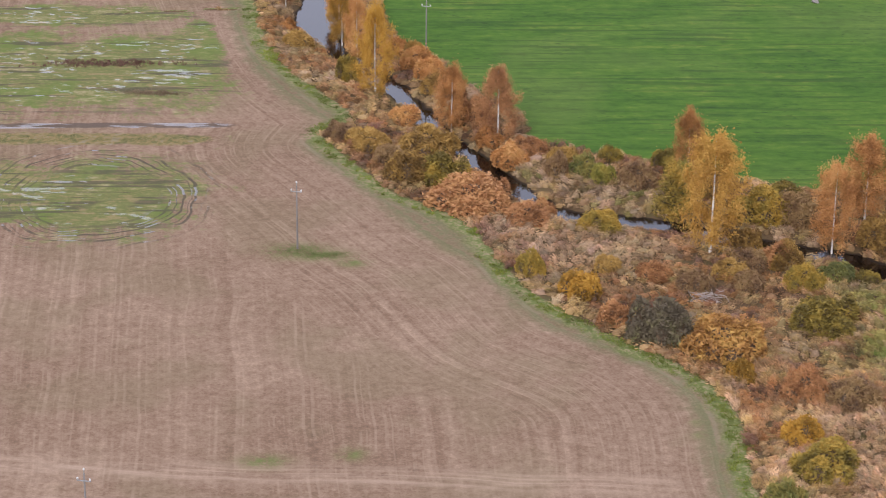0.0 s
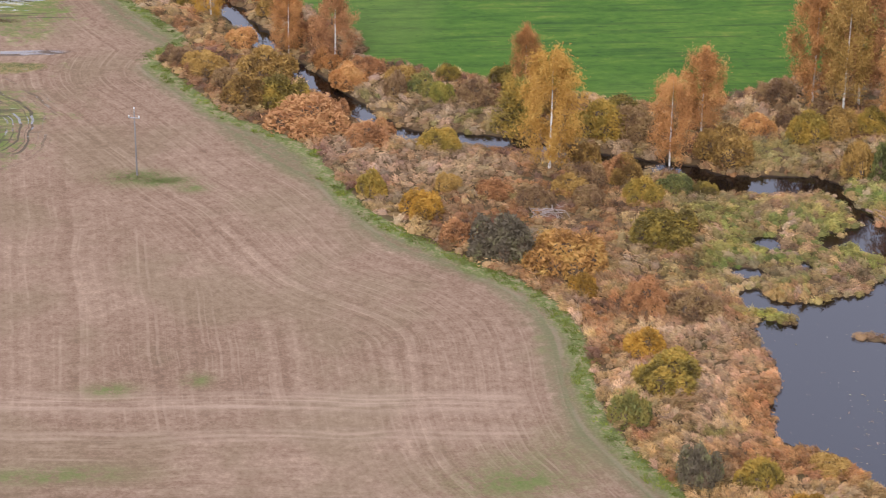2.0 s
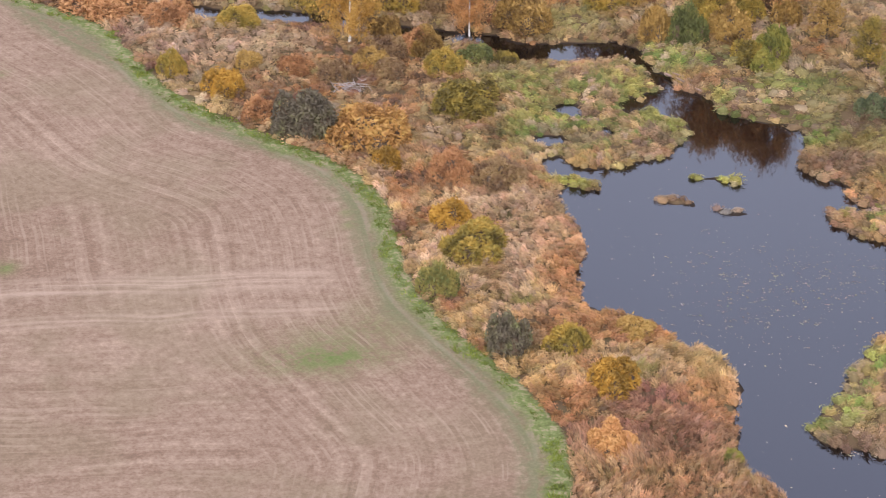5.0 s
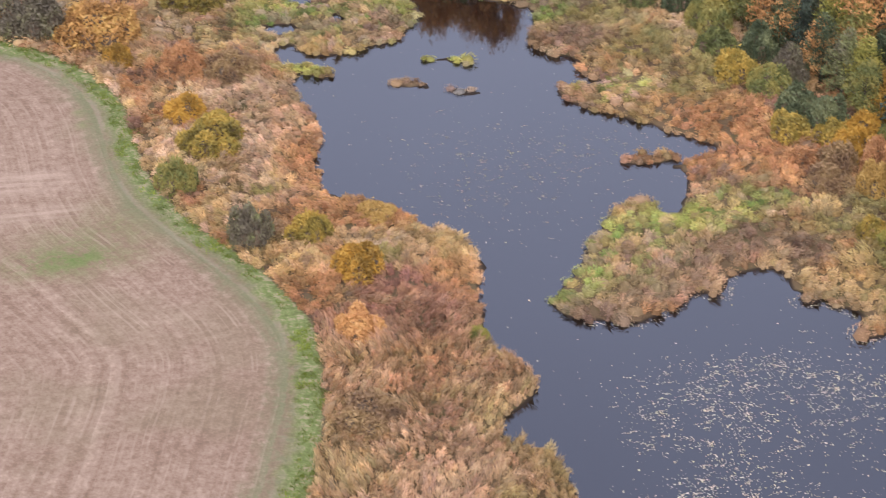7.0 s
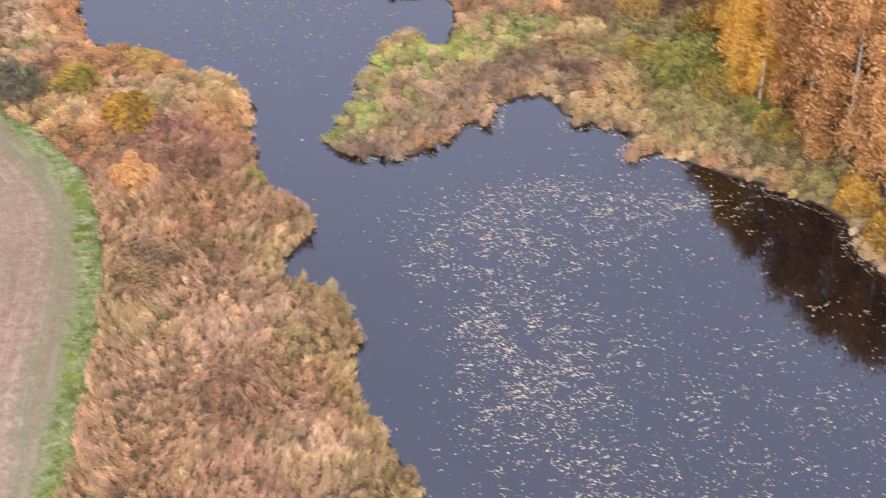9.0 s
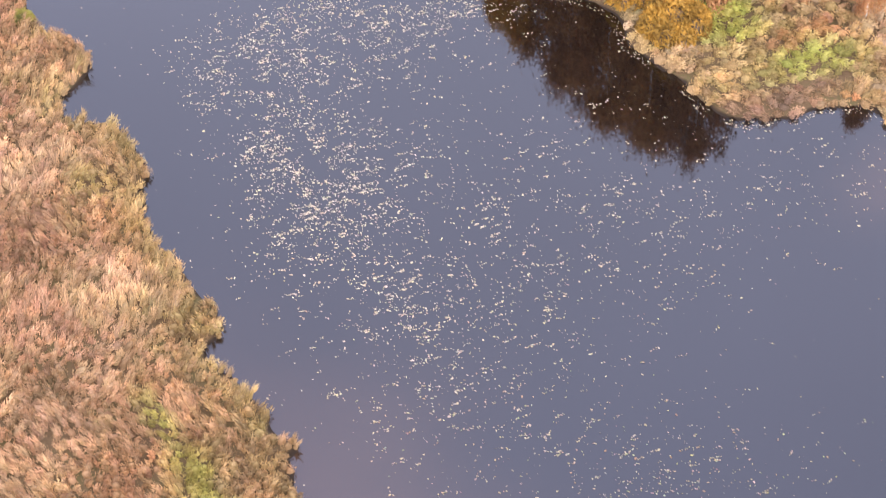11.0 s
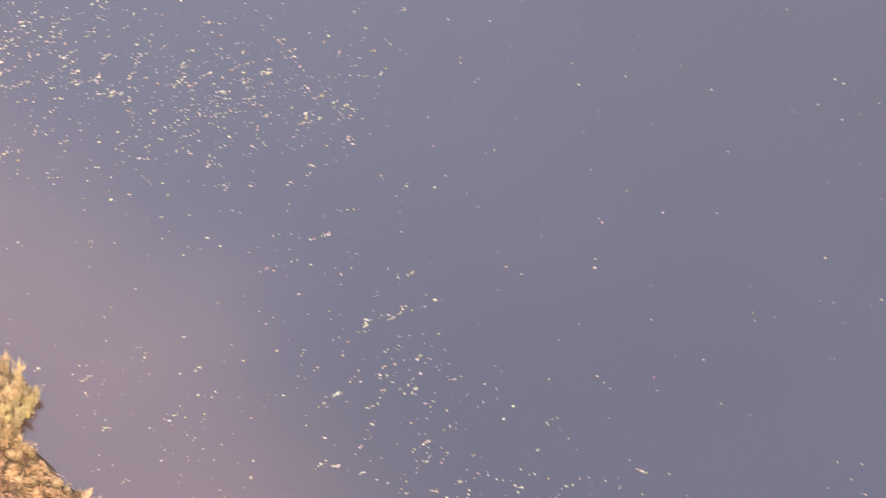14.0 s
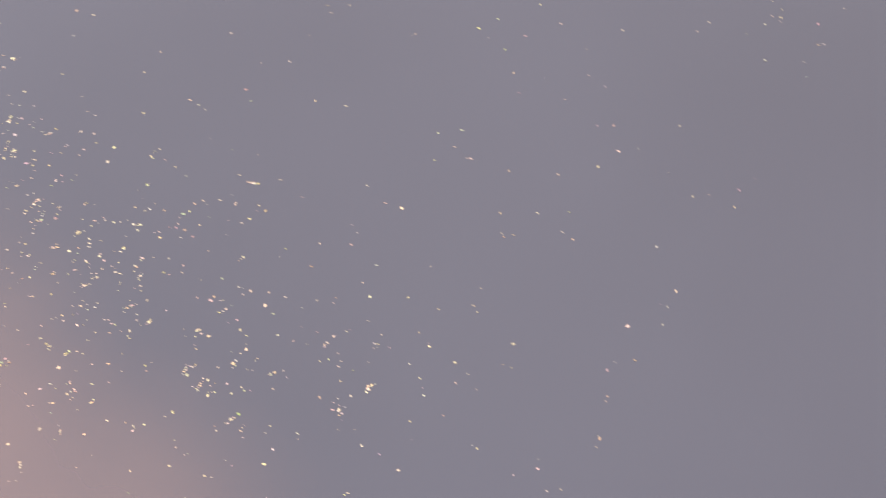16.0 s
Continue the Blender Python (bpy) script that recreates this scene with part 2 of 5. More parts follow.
    mired = s.math("MULTIPLY", s.span(s.noise(0.5, 4, stretch=(2, (0.12, 1.0, 1))), 0.56, 0.63), s.span(wet, 0.3, 0.6))
    soil = s.mix(s.math("MAXIMUM", s.math("MULTIPLY", rutted, 0.85), s.math("MULTIPLY", s.math("MAXIMUM", inner_ruts, mired), 0.7)), soil, (0.062, 0.051, 0.037))
    soil = s.mix(s.span(s.math("ADD", s.attr("flood"), s.math("MULTIPLY", s.math("SUBTRACT", s.noise(0.4, 5, rough=0.7, stretch=(0, (0.4, 1.5, 1))), 0.5), 1.6)), 0.35, 0.7, 0, 0.85), soil, (0.081, 0.062, 0.050))
    track = s.attr("track")
    soil = s.mix(s.span(s.math("ADD", track, s.math("MULTIPLY", s.math("SUBTRACT", mid, 0.5), 1.1)), 0.35, 0.7), soil,
                 s.ramp(s.math("ADD", s.math("MULTIPLY", clods, 0.6), s.math("MULTIPLY", mid, 0.4)), [(0.36, (0.062, 0.065, 0.025)), (0.47, (0.118, 0.108, 0.043)), (0.55, (0.186, 0.136, 0.062)), (0.64, (0.186, 0.155, 0.099))]))
    # verge: a green strip by the marsh, a worn wheel track, then thin regrowth fading into the stubble
    wobble = s.math("ADD", s.math("MULTIPLY", s.math("SUBTRACT", mid, 0.5), 4.0), s.math("MULTIPLY", s.math("SUBTRACT", clods, 0.5), 4.5))
    strip = s.math("ADD", outer_edge, wobble)
    lush = s.ramp(s.math("ADD", s.math("MULTIPLY", clods, 0.65), s.math("MULTIPLY", fine, 0.35)), [(0.36, (0.085, 0.092, 0.034)), (0.46, (0.105, 0.124, 0.038)), (0.52, (0.145, 0.153, 0.060)), (0.58, (0.225, 0.184, 0.106))])
    thin = s.mix(s.span(s.math("ADD", s.math("MULTIPLY", clods, 0.6), s.math("MULTIPLY", rows, 0.4)), 0.4, 0.58, 0.25, 0.85), soil, s.mix(fine, (0.077, 0.084, 0.037), (0.133, 0.130, 0.065)))
    base = s.mix(s.span(s.math("ADD", edge, wobble), -0.8, 2.2), thin, soil)
    base = s.mix(s.span(strip, 1.2, 3.6), lush, base)
    wheel_mark = s.span(s.math("ABSOLUTE", s.math("SUBTRACT", s.math("ADD", outer_edge, s.math("MULTIPLY", s.noise(0.1, 2), 0.8)), 3.7)), 0.1, 0.5, 0.28, 0.0)
    base = s.mix(s.math("MULTIPLY", wheel_mark, s.math("MULTIPLY", s.span(s.noise(0.12, 3), 0.45, 0.58), s.span(edge, 3.0, 0.5))), base, (0.229, 0.180, 0.130))
    # marsh floor under the dead grass
    marsh_line = s.math("ADD", outer_edge, s.math("MULTIPLY", s.math("SUBTRACT", fine, 0.5), 1.2))
    marsh = s.ramp(s.math("ADD", s.math("MULTIPLY", s.noise(0.2, 4), 0.6), s.math("MULTIPLY", fine, 0.4)),
                   [(0.3, (0.056, 0.034, 0.019)), (0.5, (0.105, 0.068, 0.037)), (0.62, (0.081, 0.065, 0.028)), (0.75, (0.149, 0.105, 0.056))])
    base = s.mix(s.span(marsh_line, -0.4, 0.3), marsh, base)
    # young crop in drill rows
    crop_edge = s.math("ADD", s.attr("crop"), s.math("MULTIPLY", s.math("SUBTRACT", mid, 0.5), 3.0))
    drills = s.noise(0.42, 4, rough=0.6, stretch=(-2, (0.2, 1.0, 1)))
    crop = s.ramp(s.math("ADD", s.math("MULTIPLY", drills, 0.4), s.math("ADD", s.math("MULTIPLY", s.noise(0.05, 3), 0.25), s.math("MULTIPLY", s.noise(0.8, 4, rough=0.65, stretch=(0, (0.6, 1, 1))), 0.35))),
                  [(0.36, (0.028, 0.060, 0.011)), (0.46, (0.044, 0.097, 0.015)), (0.55, (0.063, 0.118, 0.018)), (0.66, (0.114, 0.147, 0.027))])
    crop = s.mix(s.span(s.noise(0.022, 3), 0.48, 0.66, 0, 0.35), crop, (0.105, 0.140, 0.037))
    dashes = s.math("MULTIPLY", s.span(s.noise(0.75, 1, rough=0.5, stretch=(-2.5, (0.05, 1.0, 1))), 0.54, 0.62), s.span(s.noise(0.05, 4), 0.38, 0.6, 0.1, 0.5))
    gaps = s.math("MULTIPLY", s.span(s.noise(1.3, 3, rough=0.6, stretch=(-3, (0.4, 1.0, 1))), 0.58, 0.68), s.span(s.noise(0.06, 3), 0.4, 0.6, 0.1, 0.6))
    crop = s.mix(s.math("MAXIMUM", dashes, gaps), crop, (0.019, 0.038, 0.014))
    base = s.mix(s.span(crop_edge, -0.5, 1.0), base, crop)
    # mud at and under the water line
    base = s.mix(s.span(s.attr("shore"), 0.3, -0.1), base, (0.022, 0.015, 0.011))
    s.set("Base Color", base)
    squiggle = s.math("MULTIPLY", s.span(s.noise(0.8, 3, rough=0.6, stretch=(50, (0.5, 1.3, 1))), 0.575, 0.61), s.span(s.noise(0.09, 3), 0.5, 0.56))
    pools = s.math("MULTIPLY", s.span(wet, 0.5, 0.75), s.math("MAXIMUM", squiggle, s.span(s.noise(0.3, 6, rough=0.66, stretch=(5, (0.4, 1.5, 1))), 0.63, 0.66)))
    pools = s.math("MAXIMUM", pools, s.math("MULTIPLY", s.span(s.attr("flood"), 0.4, 0.65), s.span(s.noise(0.5, 5, stretch=(1, (0.25, 1.5, 1))), 0.47, 0.53)))
    pools = s.math("MAXIMUM", pools, s.math("MULTIPLY", rutted, s.span(s.noise(0.3, 4), 0.53, 0.58)))
    s.set("Roughness", s.span(pools, 0, 1, 0.95, 0.1))
    s.set("Specular IOR Level", s.span(pools, 0, 1, 0.1, 1.0))
    s.bump(s.math("ADD", s.math("MULTIPLY", clods, 0.7), s.math("MULTIPLY", rows, 0.6)), 0.5, 0.16)
    return s.mat


def tinted_material(name, rough=0.85, through=0.15, vary=0.5):
    """Plant matter whose colour is laid down piece by piece."""
    s = Shade(name, rough, 0.15)
    tint = s.attr("tint", "Color")
    n = s.n.new("ShaderNodeNewGeometry").outputs["Random Per Island"]
    tint = s.mix(s.span(n, 0, 1, 0, vary), tint, s.mix(1.0, tint, (0.45, 0.42, 0.4), "MULTIPLY"))
    tint = s.mix(s.span(s.noise(1.2, 3), 0.3, 0.7, 0, 0.3), tint, s.mix(1.0, tint, (1.5, 1.4, 1.3), "MULTIPLY"))
    s.set("Base Color", tint)
    leaf_through(s, tint, through)
    return s.mat


def leaf_through(s, colour, amount):
    out = s.n["Material Output"]
    trans = s.n.new("ShaderNodeBsdfTranslucent")
    s.plug(trans.inputs["Color"], colour)
    blend = s.n.new("ShaderNodeMixShader")
    blend.inputs["Fac"].default_value = amount
    s.l.new(s.bsdf.outputs["BSDF"], blend.inputs[1])
    s.l.new(trans.outputs["BSDF"], blend.inputs[2])
    s.l.new(blend.outputs["Shader"], out.inputs["Surface"])


def foliage_material(name, a, b, c):
    """Leaves in three colours, mixed leaf by leaf and in drifts."""
    s = Shade(name, 0.75, 0.2)
    n = s.n.new("ShaderNodeNewGeometry").outputs["Random Per Island"]
    each = s.n.new("ShaderNodeObjectInfo").outputs["Random"]
    mixed = s.math("ADD", s.math("MULTIPLY", n, 0.16), s.math("SUBTRACT", s.math("MULTIPLY", s.noise(0.45, 3), 1.35), 0.15))
    mixed = s.math("ADD", mixed, s.math("MULTIPLY", s.math("SUBTRACT", each, 0.5), 0.3))
    colour = s.ramp(mixed, [(0.2, tuple(0.68 * v for v in a)), (0.40, a), (0.60, b), (0.85, c)])
    s.set("Base Color", colour)
    leaf_through(s, colour, 0.18)
    return s.mat


def bark_material(name, light, dark, marks):
    s = Shade(name, 0.85, 0.2)
    n = s.noise(2.2, 5, rough=0.7, stretch=(0, (1, 1, marks)))
    s.set("Base Color", s.mix(s.span(n, 0.52, 0.62), light, dark))
    s.bump(n, 0.4, 0.03)
    return s.mat


def water_material():
    s = Shade("water", 0.035, 0.5)
    s.set("IOR", 1.6)
    s.set("Specular Tint", (0.74, 0.81, 1.0))
    murk_and_sheen = s.attr("murk_and_sheen")
    murk_and_sheen = s.math("ADD", murk_and_sheen, s.math("MULTIPLY", s.math("SUBTRACT", s.noise(0.06, 3), 0.5), 0.5))
    s.set("Base Color", s.mix(s.span(murk_and_sheen, 0.1, 1.0), (0.006, 0.004, 0.0032), (0.034, 0.018, 0.011)))
    s.bump(s.math("ADD", s.noise(0.9, 3), s.math("MULTIPLY", s.noise(4.0, 2), 0.2)), 0.05, 0.05)
    return s.mat


def plain_material(name, colour, rough=0.6, metal=0.0, vary=0.25, scale=3.0):
    s = Shade(name, rough, 0.3)
    s.set("Metallic", metal)
    n = s.noise(scale, 5, rough=0.7)
    s.set("Base Color", s.mix(s.span(n, 0.35, 0.7, 0, vary), colour, tuple(0.45 * c for c in colour)))
    s.bump(n, 0.3, 0.02)
    return s.mat


GROUND = ground_material()
REED = tinted_material("dead_grass", vary=0.14)
GRASS = tinted_material("grass", vary=0.5)
PAD = tinted_material("floating_leaf", rough=0.5, through=0.0, vary=0.35)
WATER = water_material()
BIRCH_BARK = bark_material("birch_bark", (0.68, 0.66, 0.63), (0.10, 0.09, 0.08), 2.5)
DARK_BARK = bark_material("dark_bark", (0.062, 0.050, 0.040), (0.031, 0.025, 0.020), 0.4)
TWIG = bark_material("twig_bark", (0.125, 0.085, 0.055), (0.07, 0.05, 0.036), 0.5)
POLE = plain_material("weathered_pole", (0.167, 0.152, 0.143), 0.85)
STEEL = plain_material("galvanised_steel", (0.310, 0.310, 0.310), 0.5, 0.6)
PORCELAIN = plain_material("white_porcelain", (0.527, 0.527, 0.515), 0.2, 0.0, 0.08)
STONE = plain_material("field_stone", (0.186, 0.174, 0.161), 0.9)
WOOD = plain_material("bare_wood", (0.223, 0.149, 0.112), 0.85)
LEAVES = {
    "ochre": foliage_material("ochre_leaves", (0.176, 0.103, 0.035), (0.337, 0.203, 0.060), (0.425, 0.268, 0.083)),
    "gold": foliage_material("golden_leaves", (0.242, 0.137, 0.029), (0.417, 0.223, 0.038), (0.506, 0.295, 0.057)),
    "honey": foliage_material("honey_leaves", (0.249, 0.144, 0.035), (0.425, 0.234, 0.054), (0.498, 0.295, 0.076)),
    "amber": foliage_material("amber_leaves", (0.337, 0.172, 0.029), (0.542, 0.268, 0.041), (0.608, 0.342, 0.064)),
    "orange": foliage_material("orange_leaves", (0.293, 0.135, 0.047), (0.496, 0.244, 0.090), (0.571, 0.322, 0.123)),
    "rust": foliage_material("rusty_leaves", (0.209, 0.099, 0.045), (0.384, 0.186, 0.083), (0.479, 0.261, 0.115)),
    "tawny": foliage_material("tawny_leaves", (0.234, 0.114, 0.038), (0.395, 0.207, 0.064), (0.483, 0.297, 0.090)),
    "brown": foliage_material("brown_leaves", (0.135, 0.079, 0.046), (0.237, 0.144, 0.074), (0.302, 0.196, 0.090)),
    "olive": foliage_material("olive_leaves", (0.122, 0.091, 0.026), (0.255, 0.185, 0.041), (0.421, 0.270, 0.057)),
    "green": foliage_material("green_leaves", (0.101, 0.106, 0.037), (0.169, 0.165, 0.053), (0.280, 0.225, 0.064)),
    "lime": foliage_material("lime_leaves", (0.117, 0.116, 0.031), (0.233, 0.212, 0.048), (0.337, 0.268, 0.064)),
    "grey": foliage_material("grey_twigs", (0.13, 0.104, 0.072), (0.152, 0.128, 0.075), (0.185, 0.185, 0.072)),
    "teal": foliage_material("grey_green_leaves", (0.052, 0.062, 0.030), (0.104, 0.115, 0.058), (0.179, 0.180, 0.084)),
    "spruce": foliage_material("dark_needles", (0.031, 0.038, 0.026), (0.056, 0.068, 0.046), (0.087, 0.096, 0.062)),
}

# ---- the plan ----
WEST_SHORE = [(59, 261.5), (60.3, 255.5), (59.2, 249.5), (60.3, 242), (58.2, 236), (57, 227), (61, 223.3), (64.3, 219.8), (64.8, 217), (68.5, 214.6),
              (68.4, 210.8), (69.9, 207.2), (67.8, 204.8), (67, 200), (65.3, 192.4), (68, 188.9), (66.3, 182), (62.3, 180.6), (62.6, 176.6), (65, 174.8),
              (65.1, 171), (65.6, 167.3), (63, 162.5), (61.8, 158.5), (61.9, 153), (62.2, 147), (61.7, 143.2), (59.3, 140.5), (60.2, 134), (60.2, 129),
              (58.2, 122), (57, 117.5), (53.2, 114), (57.6, 110.4), (55.5, 105), (55.8, 98.3), (54.9, 95.2), (52.5, 94), (52.3, 84), (52, 80)]
SOUTH_SHORE = [(48, 68), (44, 50), (38, 20), (20, -60), (120, -160), (300, -80), (280, 60), (190, 105), (150, 122), (131, 137)]
EAST_SHORE = [(130.3, 140.5), (125.5, 144.3), (123, 144), (119, 145.2), (116.6, 148), (116.3, 155), (115.6, 161.5), (117.4, 167), (114.5, 172.2), (109.2, 179.3),
              (105.8, 183.5), (103.6, 185), (104.5, 188.2), (102.4, 190.8), (101.6, 193.2), (99.8, 194.6), (99.4, 198.6), (94.9, 199), (91.6, 195.8), (88.8, 197),
              (85, 194), (81.8, 193), (77.8, 194.4), (74.6, 195.8), (74.5, 198.3), (79.6, 204.7), (82.3, 208.8), (86.5, 213.8), (90.5, 216.5), (92, 212),
              (93.8, 212.2), (97.3, 218.7), (97, 222.2), (100.3, 222.8), (103.2, 224.8), (100.2, 229.5), (95.2, 235.1), (90.7, 240), (91, 244.3), (97.5, 242.8)]
NORTH_SHORE = [(94.3, 246.6), (94.8, 251.2), (91.9, 252.6), (90.9, 256.4), (93.6, 261), (94.1, 266.5), (88.9, 269.2), (85.3, 272.5), (84.6, 276.8),
               (81.3, 280), (77.2, 279), (76, 275.7), (78.2, 271.1), (79.8, 269), (78.8, 265.3), (74, 260.6), (70, 259.8), (64.3, 259.3), (62.2, 263)]
CREEK = [(-15.4, 412), (-15.2, 403), (-15, 394), (-12, 384), (-7, 374), (-1.6, 363.7), (0.2, 358.6), (2.4, 352.4), (6.2, 341.7), (11.7, 331.3), (15.4, 323.6), (19, 316.8),
         (23, 312.9), (28, 312), (32, 310.4), (37.4, 309), (45, 305), (54.2, 300.5), (60, 298.5), (62.5, 294.5), (68, 293), (74.3, 293), (78, 291.6), (79.3, 286.5), (80.5, 281)]
OUTER = [(-50, 520), (-27.6, 411), (-25.4, 399), (-22.6, 381.5), (-17.8, 367.8), (-12.1, 357), (-8.4, 349.5), (-9.6, 344.5), (-12.6, 340.5), (-7, 328.5), (-1.8, 318.5), (4, 313), (9.3, 305.5), (12.2, 296), (15.5, 287), (20, 279.5), (27, 271), (32.8, 265),
         (36.6, 258.7), (38.6, 251), (38.7, 243), (38.4, 234.5), (39.3, 228), (41.4, 221.8), (43.8, 216), (45.9, 211), (47.5, 205.5), (48.6, 200), (48.3, 194.5),
         (46.8, 187.5), (45, 181), (42.3, 173.5), (39.3, 166.3), (36.2, 159), (33.4, 153), (28, 142), (18, 125), (0, 100), (-60, 40)]
INNER = [(-60, 520), (-32.5, 411), (-29.5, 395.4), (-26, 378.1), (-20.8, 362), (-15, 350.8), (-12, 345.5), (-13.6, 340.1), (-14.4, 335), (-9.6, 326.7), (-3, 314.1), (3.2, 302.4), (8.4, 295), (12.5, 286.1), (17.1, 276), (23.8, 269.6), (29.5, 263), (33.6, 254.5),
         (34.5, 244), (34.4, 234), (35.2, 226.5), (37.4, 221.6), (41.2, 211.2), (43.8, 203), (44.2, 195), (41.8, 186), (38.6, 177.6), (35.7, 170.5), (32.7, 163.5),
         (30, 156.5), (25, 146), (15, 129), (0, 108), (-60, 50)]
CROP = [(-60, 600), (-8, 430), (-4.6, 405), (-1.6, 384), (6.6, 370.2), (10.9, 359.8), (17.5, 349.8), (18.4, 338.5), (24, 335.3), (30.1, 332.4), (38.2, 329.5), (47.8, 323.5),
        (58.5, 319.3), (67.8, 320.6), (76.8, 325.4), (80.8, 328), (92, 331), (120, 340), (170, 380), (300, 600)]
POND = rounded(WEST_SHORE + SOUTH_SHORE + EAST_SHORE + NORTH_SHORE, 3, True)
CREEK_LINE, OUTER_LINE, INNER_LINE, CROP_LINE = rounded(CREEK), rounded(OUTER), rounded(INNER), rounded(CROP, 4)
# hummocks in the pond: place, half sizes, turn
HUMMOCKS = [(62.4, 255.6, 2.3, 1.2, -40), (73.4, 249.2, 1.4, 0.7, -30), (75.0, 248.2, 0.6, 0.5, 0), (80.0, 254.0, 2.6, 0.8, -25), (95.0, 224.5, 3.0, 1.2, -6),
            (60.0, 127.7, 0.8, 0.6, 0), (101.0, 192.6, 1.0, 0.7, 20), (104.2, 184.8, 1.2, 0.8, 0), (78.7, 246.0, 1.5, 0.6, -30)]

# small pools in the fen: place, half sizes
FEN_POOLS = [(65.8, 275.4, 2.2, 2.0), (74.3, 275.4, 2.0, 2.4), (61.4, 267.4, 2.4, 1.6), (69.5, 268.6, 1.6, 1.3)]


def shore_distance(x, y):
    """How far a place lies from the water: above 0 on land."""
    d = np.where(inside(x, y, POND), -1.0, 1.0) * nearest(x, y, POND, True)[0]
    c = nearest(x, y, CREEK_LINE)[0]
    half = 2.0 + 1.6 * np.exp(-((x - 70) ** 2 + (y - 293) ** 2) / 60) + 2.2 * np.exp(-((x + 15.2) ** 2 + (y - 399) ** 2) / 60)
    half = half - 0.9 * step(x, 74, 78) * step(-y, -293, -290)
    half = half + 0.8 * (soft_noise(x, y, 5, 5, 2) - 0.5)
    d = np.minimum(d, c - half)
    for cx, cy, a, b, turn in HUMMOCKS:
        ct, st = math.cos(radians(turn)), math.sin(radians(turn))
        u, v = (x - cx) * ct + (y - cy) * st, -(x - cx) * st + (y - cy) * ct
        d = np.maximum(d, (1 - np.sqrt((u / a) ** 2 + (v / b) ** 2)) * min(a, b))
    for cx, cy, a, b in FEN_POOLS:
        d = np.minimum(d, (np.sqrt(((x - cx) / a) ** 2 + ((y - cy) / b) ** 2) - 1) * min(a, b))
    return d + 1.5 * (soft_noise(x, y, 2.4, 11, 3) - 0.5)


def plan_at(x, y):
    """The signed distances and zones of places in the plan."""
    x, y = np.asarray(x, float), np.asarray(y, float)
    out = {"shore": shore_distance(x, y)}
    for key, line in (("field", INNER_LINE), ("outer", OUTER_LINE)):
        d, side = nearest(x, y, line)
        out[key] = np.where(side > 0, d, -d)
    out["crop"] = np.where(inside(x, y, CROP_LINE), 1, -1) * nearest(x, y, CROP_LINE, True)[0]
    return out


def land_height(x, y, p):
    steep = step(y, 284, 298)
    bank = 0.12 + 0.55 * step(p["shore"], 0.0, 6.0) + 0.3 * steep * step(p["shore"], 0.1, 1.0) + 0.35 * (soft_noise(x, y, 3.0, 3, 3) - 0.4) * step(p["shore"], 0, 2)
    high = 1.45 + 0.25 * (soft_noise(x, y, 60, 8, 2) - 0.5)
    z = bank + (high - bank) * step(np.maximum(p["outer"], p["crop"]), -5.0, 2.0)
    under = -0.12 - 1.3 * step(-p["shore"], 0.0, 5.0)
    return np.where(p["shore"] > 0, z, under * step(-p["shore"], 0, 0.5) + 0.1 * (1 - step(-p["shore"], 0, 0.5)))


def height(x, y):
    x, y = np.atleast_1d(np.asarray(x, float)), np.atleast_1d(np.asarray(y, float))
    return land_height(x, y, plan_at(x, y))


def ground_at(x, y):
    return float(height(x, y)[0])


def blobs(x, y, spots):
    """Soft round patches: rows of place, half sizes."""
    out = np.zeros(np.shape(x))
    for cx, cy, a, b in spots:
        out = np.maximum(out, np.exp(-(((x - cx) / a) ** 2 + ((y - cy) / b) ** 2)))
    return out


# ---- ground: one sheet to the horizon ----
def spread(lo, hi, fine, far):
    grow = fine * 1.35 ** np.arange(1, 40)
    tail = np.cumsum(grow)
    tail = tail[tail < far]
    return np.r_[lo - tail[::-1], np.arange(lo, hi + fine, fine), hi + fine + tail]


gx, gy = np.meshgrid(spread(-75, 140, 0.95, 4500), spread(72, 410, 0.95, 4500))
ny, nx = gx.shape
gx, gy = gx.ravel(), gy.ravel()
near_plan = plan_at(gx, gy)
gz = land_height(gx, gy, near_plan)
gi = np.arange(ny * nx).reshape(ny, nx)
ground_me = mesh_from("ground", np.c_[gx, gy, gz], np.stack([gi[:-1, :-1], gi[:-1, 1:], gi[1:, 1:], gi[1:, :-1]], -1).reshape(-1, 4), GROUND, smooth=True)
zones = dict(near_plan)
WET_SPOTS = [(-43, 317, 15, 16), (-58, 318, 14, 13), (-45, 368, 22, 19), (-66, 367, 24, 22), (-30, 382, 8, 17), (-60, 396, 26, 6)]
zones["wet"] = np.clip(1.15 * blobs(gx, gy, WET_SPOTS), 0, 1) * step(near_plan["field"], 1, 6)
zones["track"] = np.exp(-((gy - 338.5) / 2.6) ** 2) * step(-gx, 25, 33)
zones["ring"] = np.hypot((gx + 43.5) / 13.5, (gy - 317) / 15.5)
zones["flood"] = np.exp(-((gy - 344.8 - 0.02 * gx) / 1.3) ** 2) * step(-gx, 22, 30)
zones["weeds"] = blobs(gx, gy, [(-14.5, 298, 4.2, 2.6), (-11.5, 296.5, 4, 1.8), (27.2, 217.7, 6.8, 3.2), (-6.2, 241.8, 1.4, 1.4), (33.8, 249.3, 0.9, 0.7), (33.6, 246.4, 0.9, 0.7),
                                (-7, 294, 2, 1.2), (-22, 222, 9, 1.6), (-16, 240, 2.5, 1.4), (7, 299.5, 1.6, 2.5)]) * step(near_plan["field"], -1, 0.5)
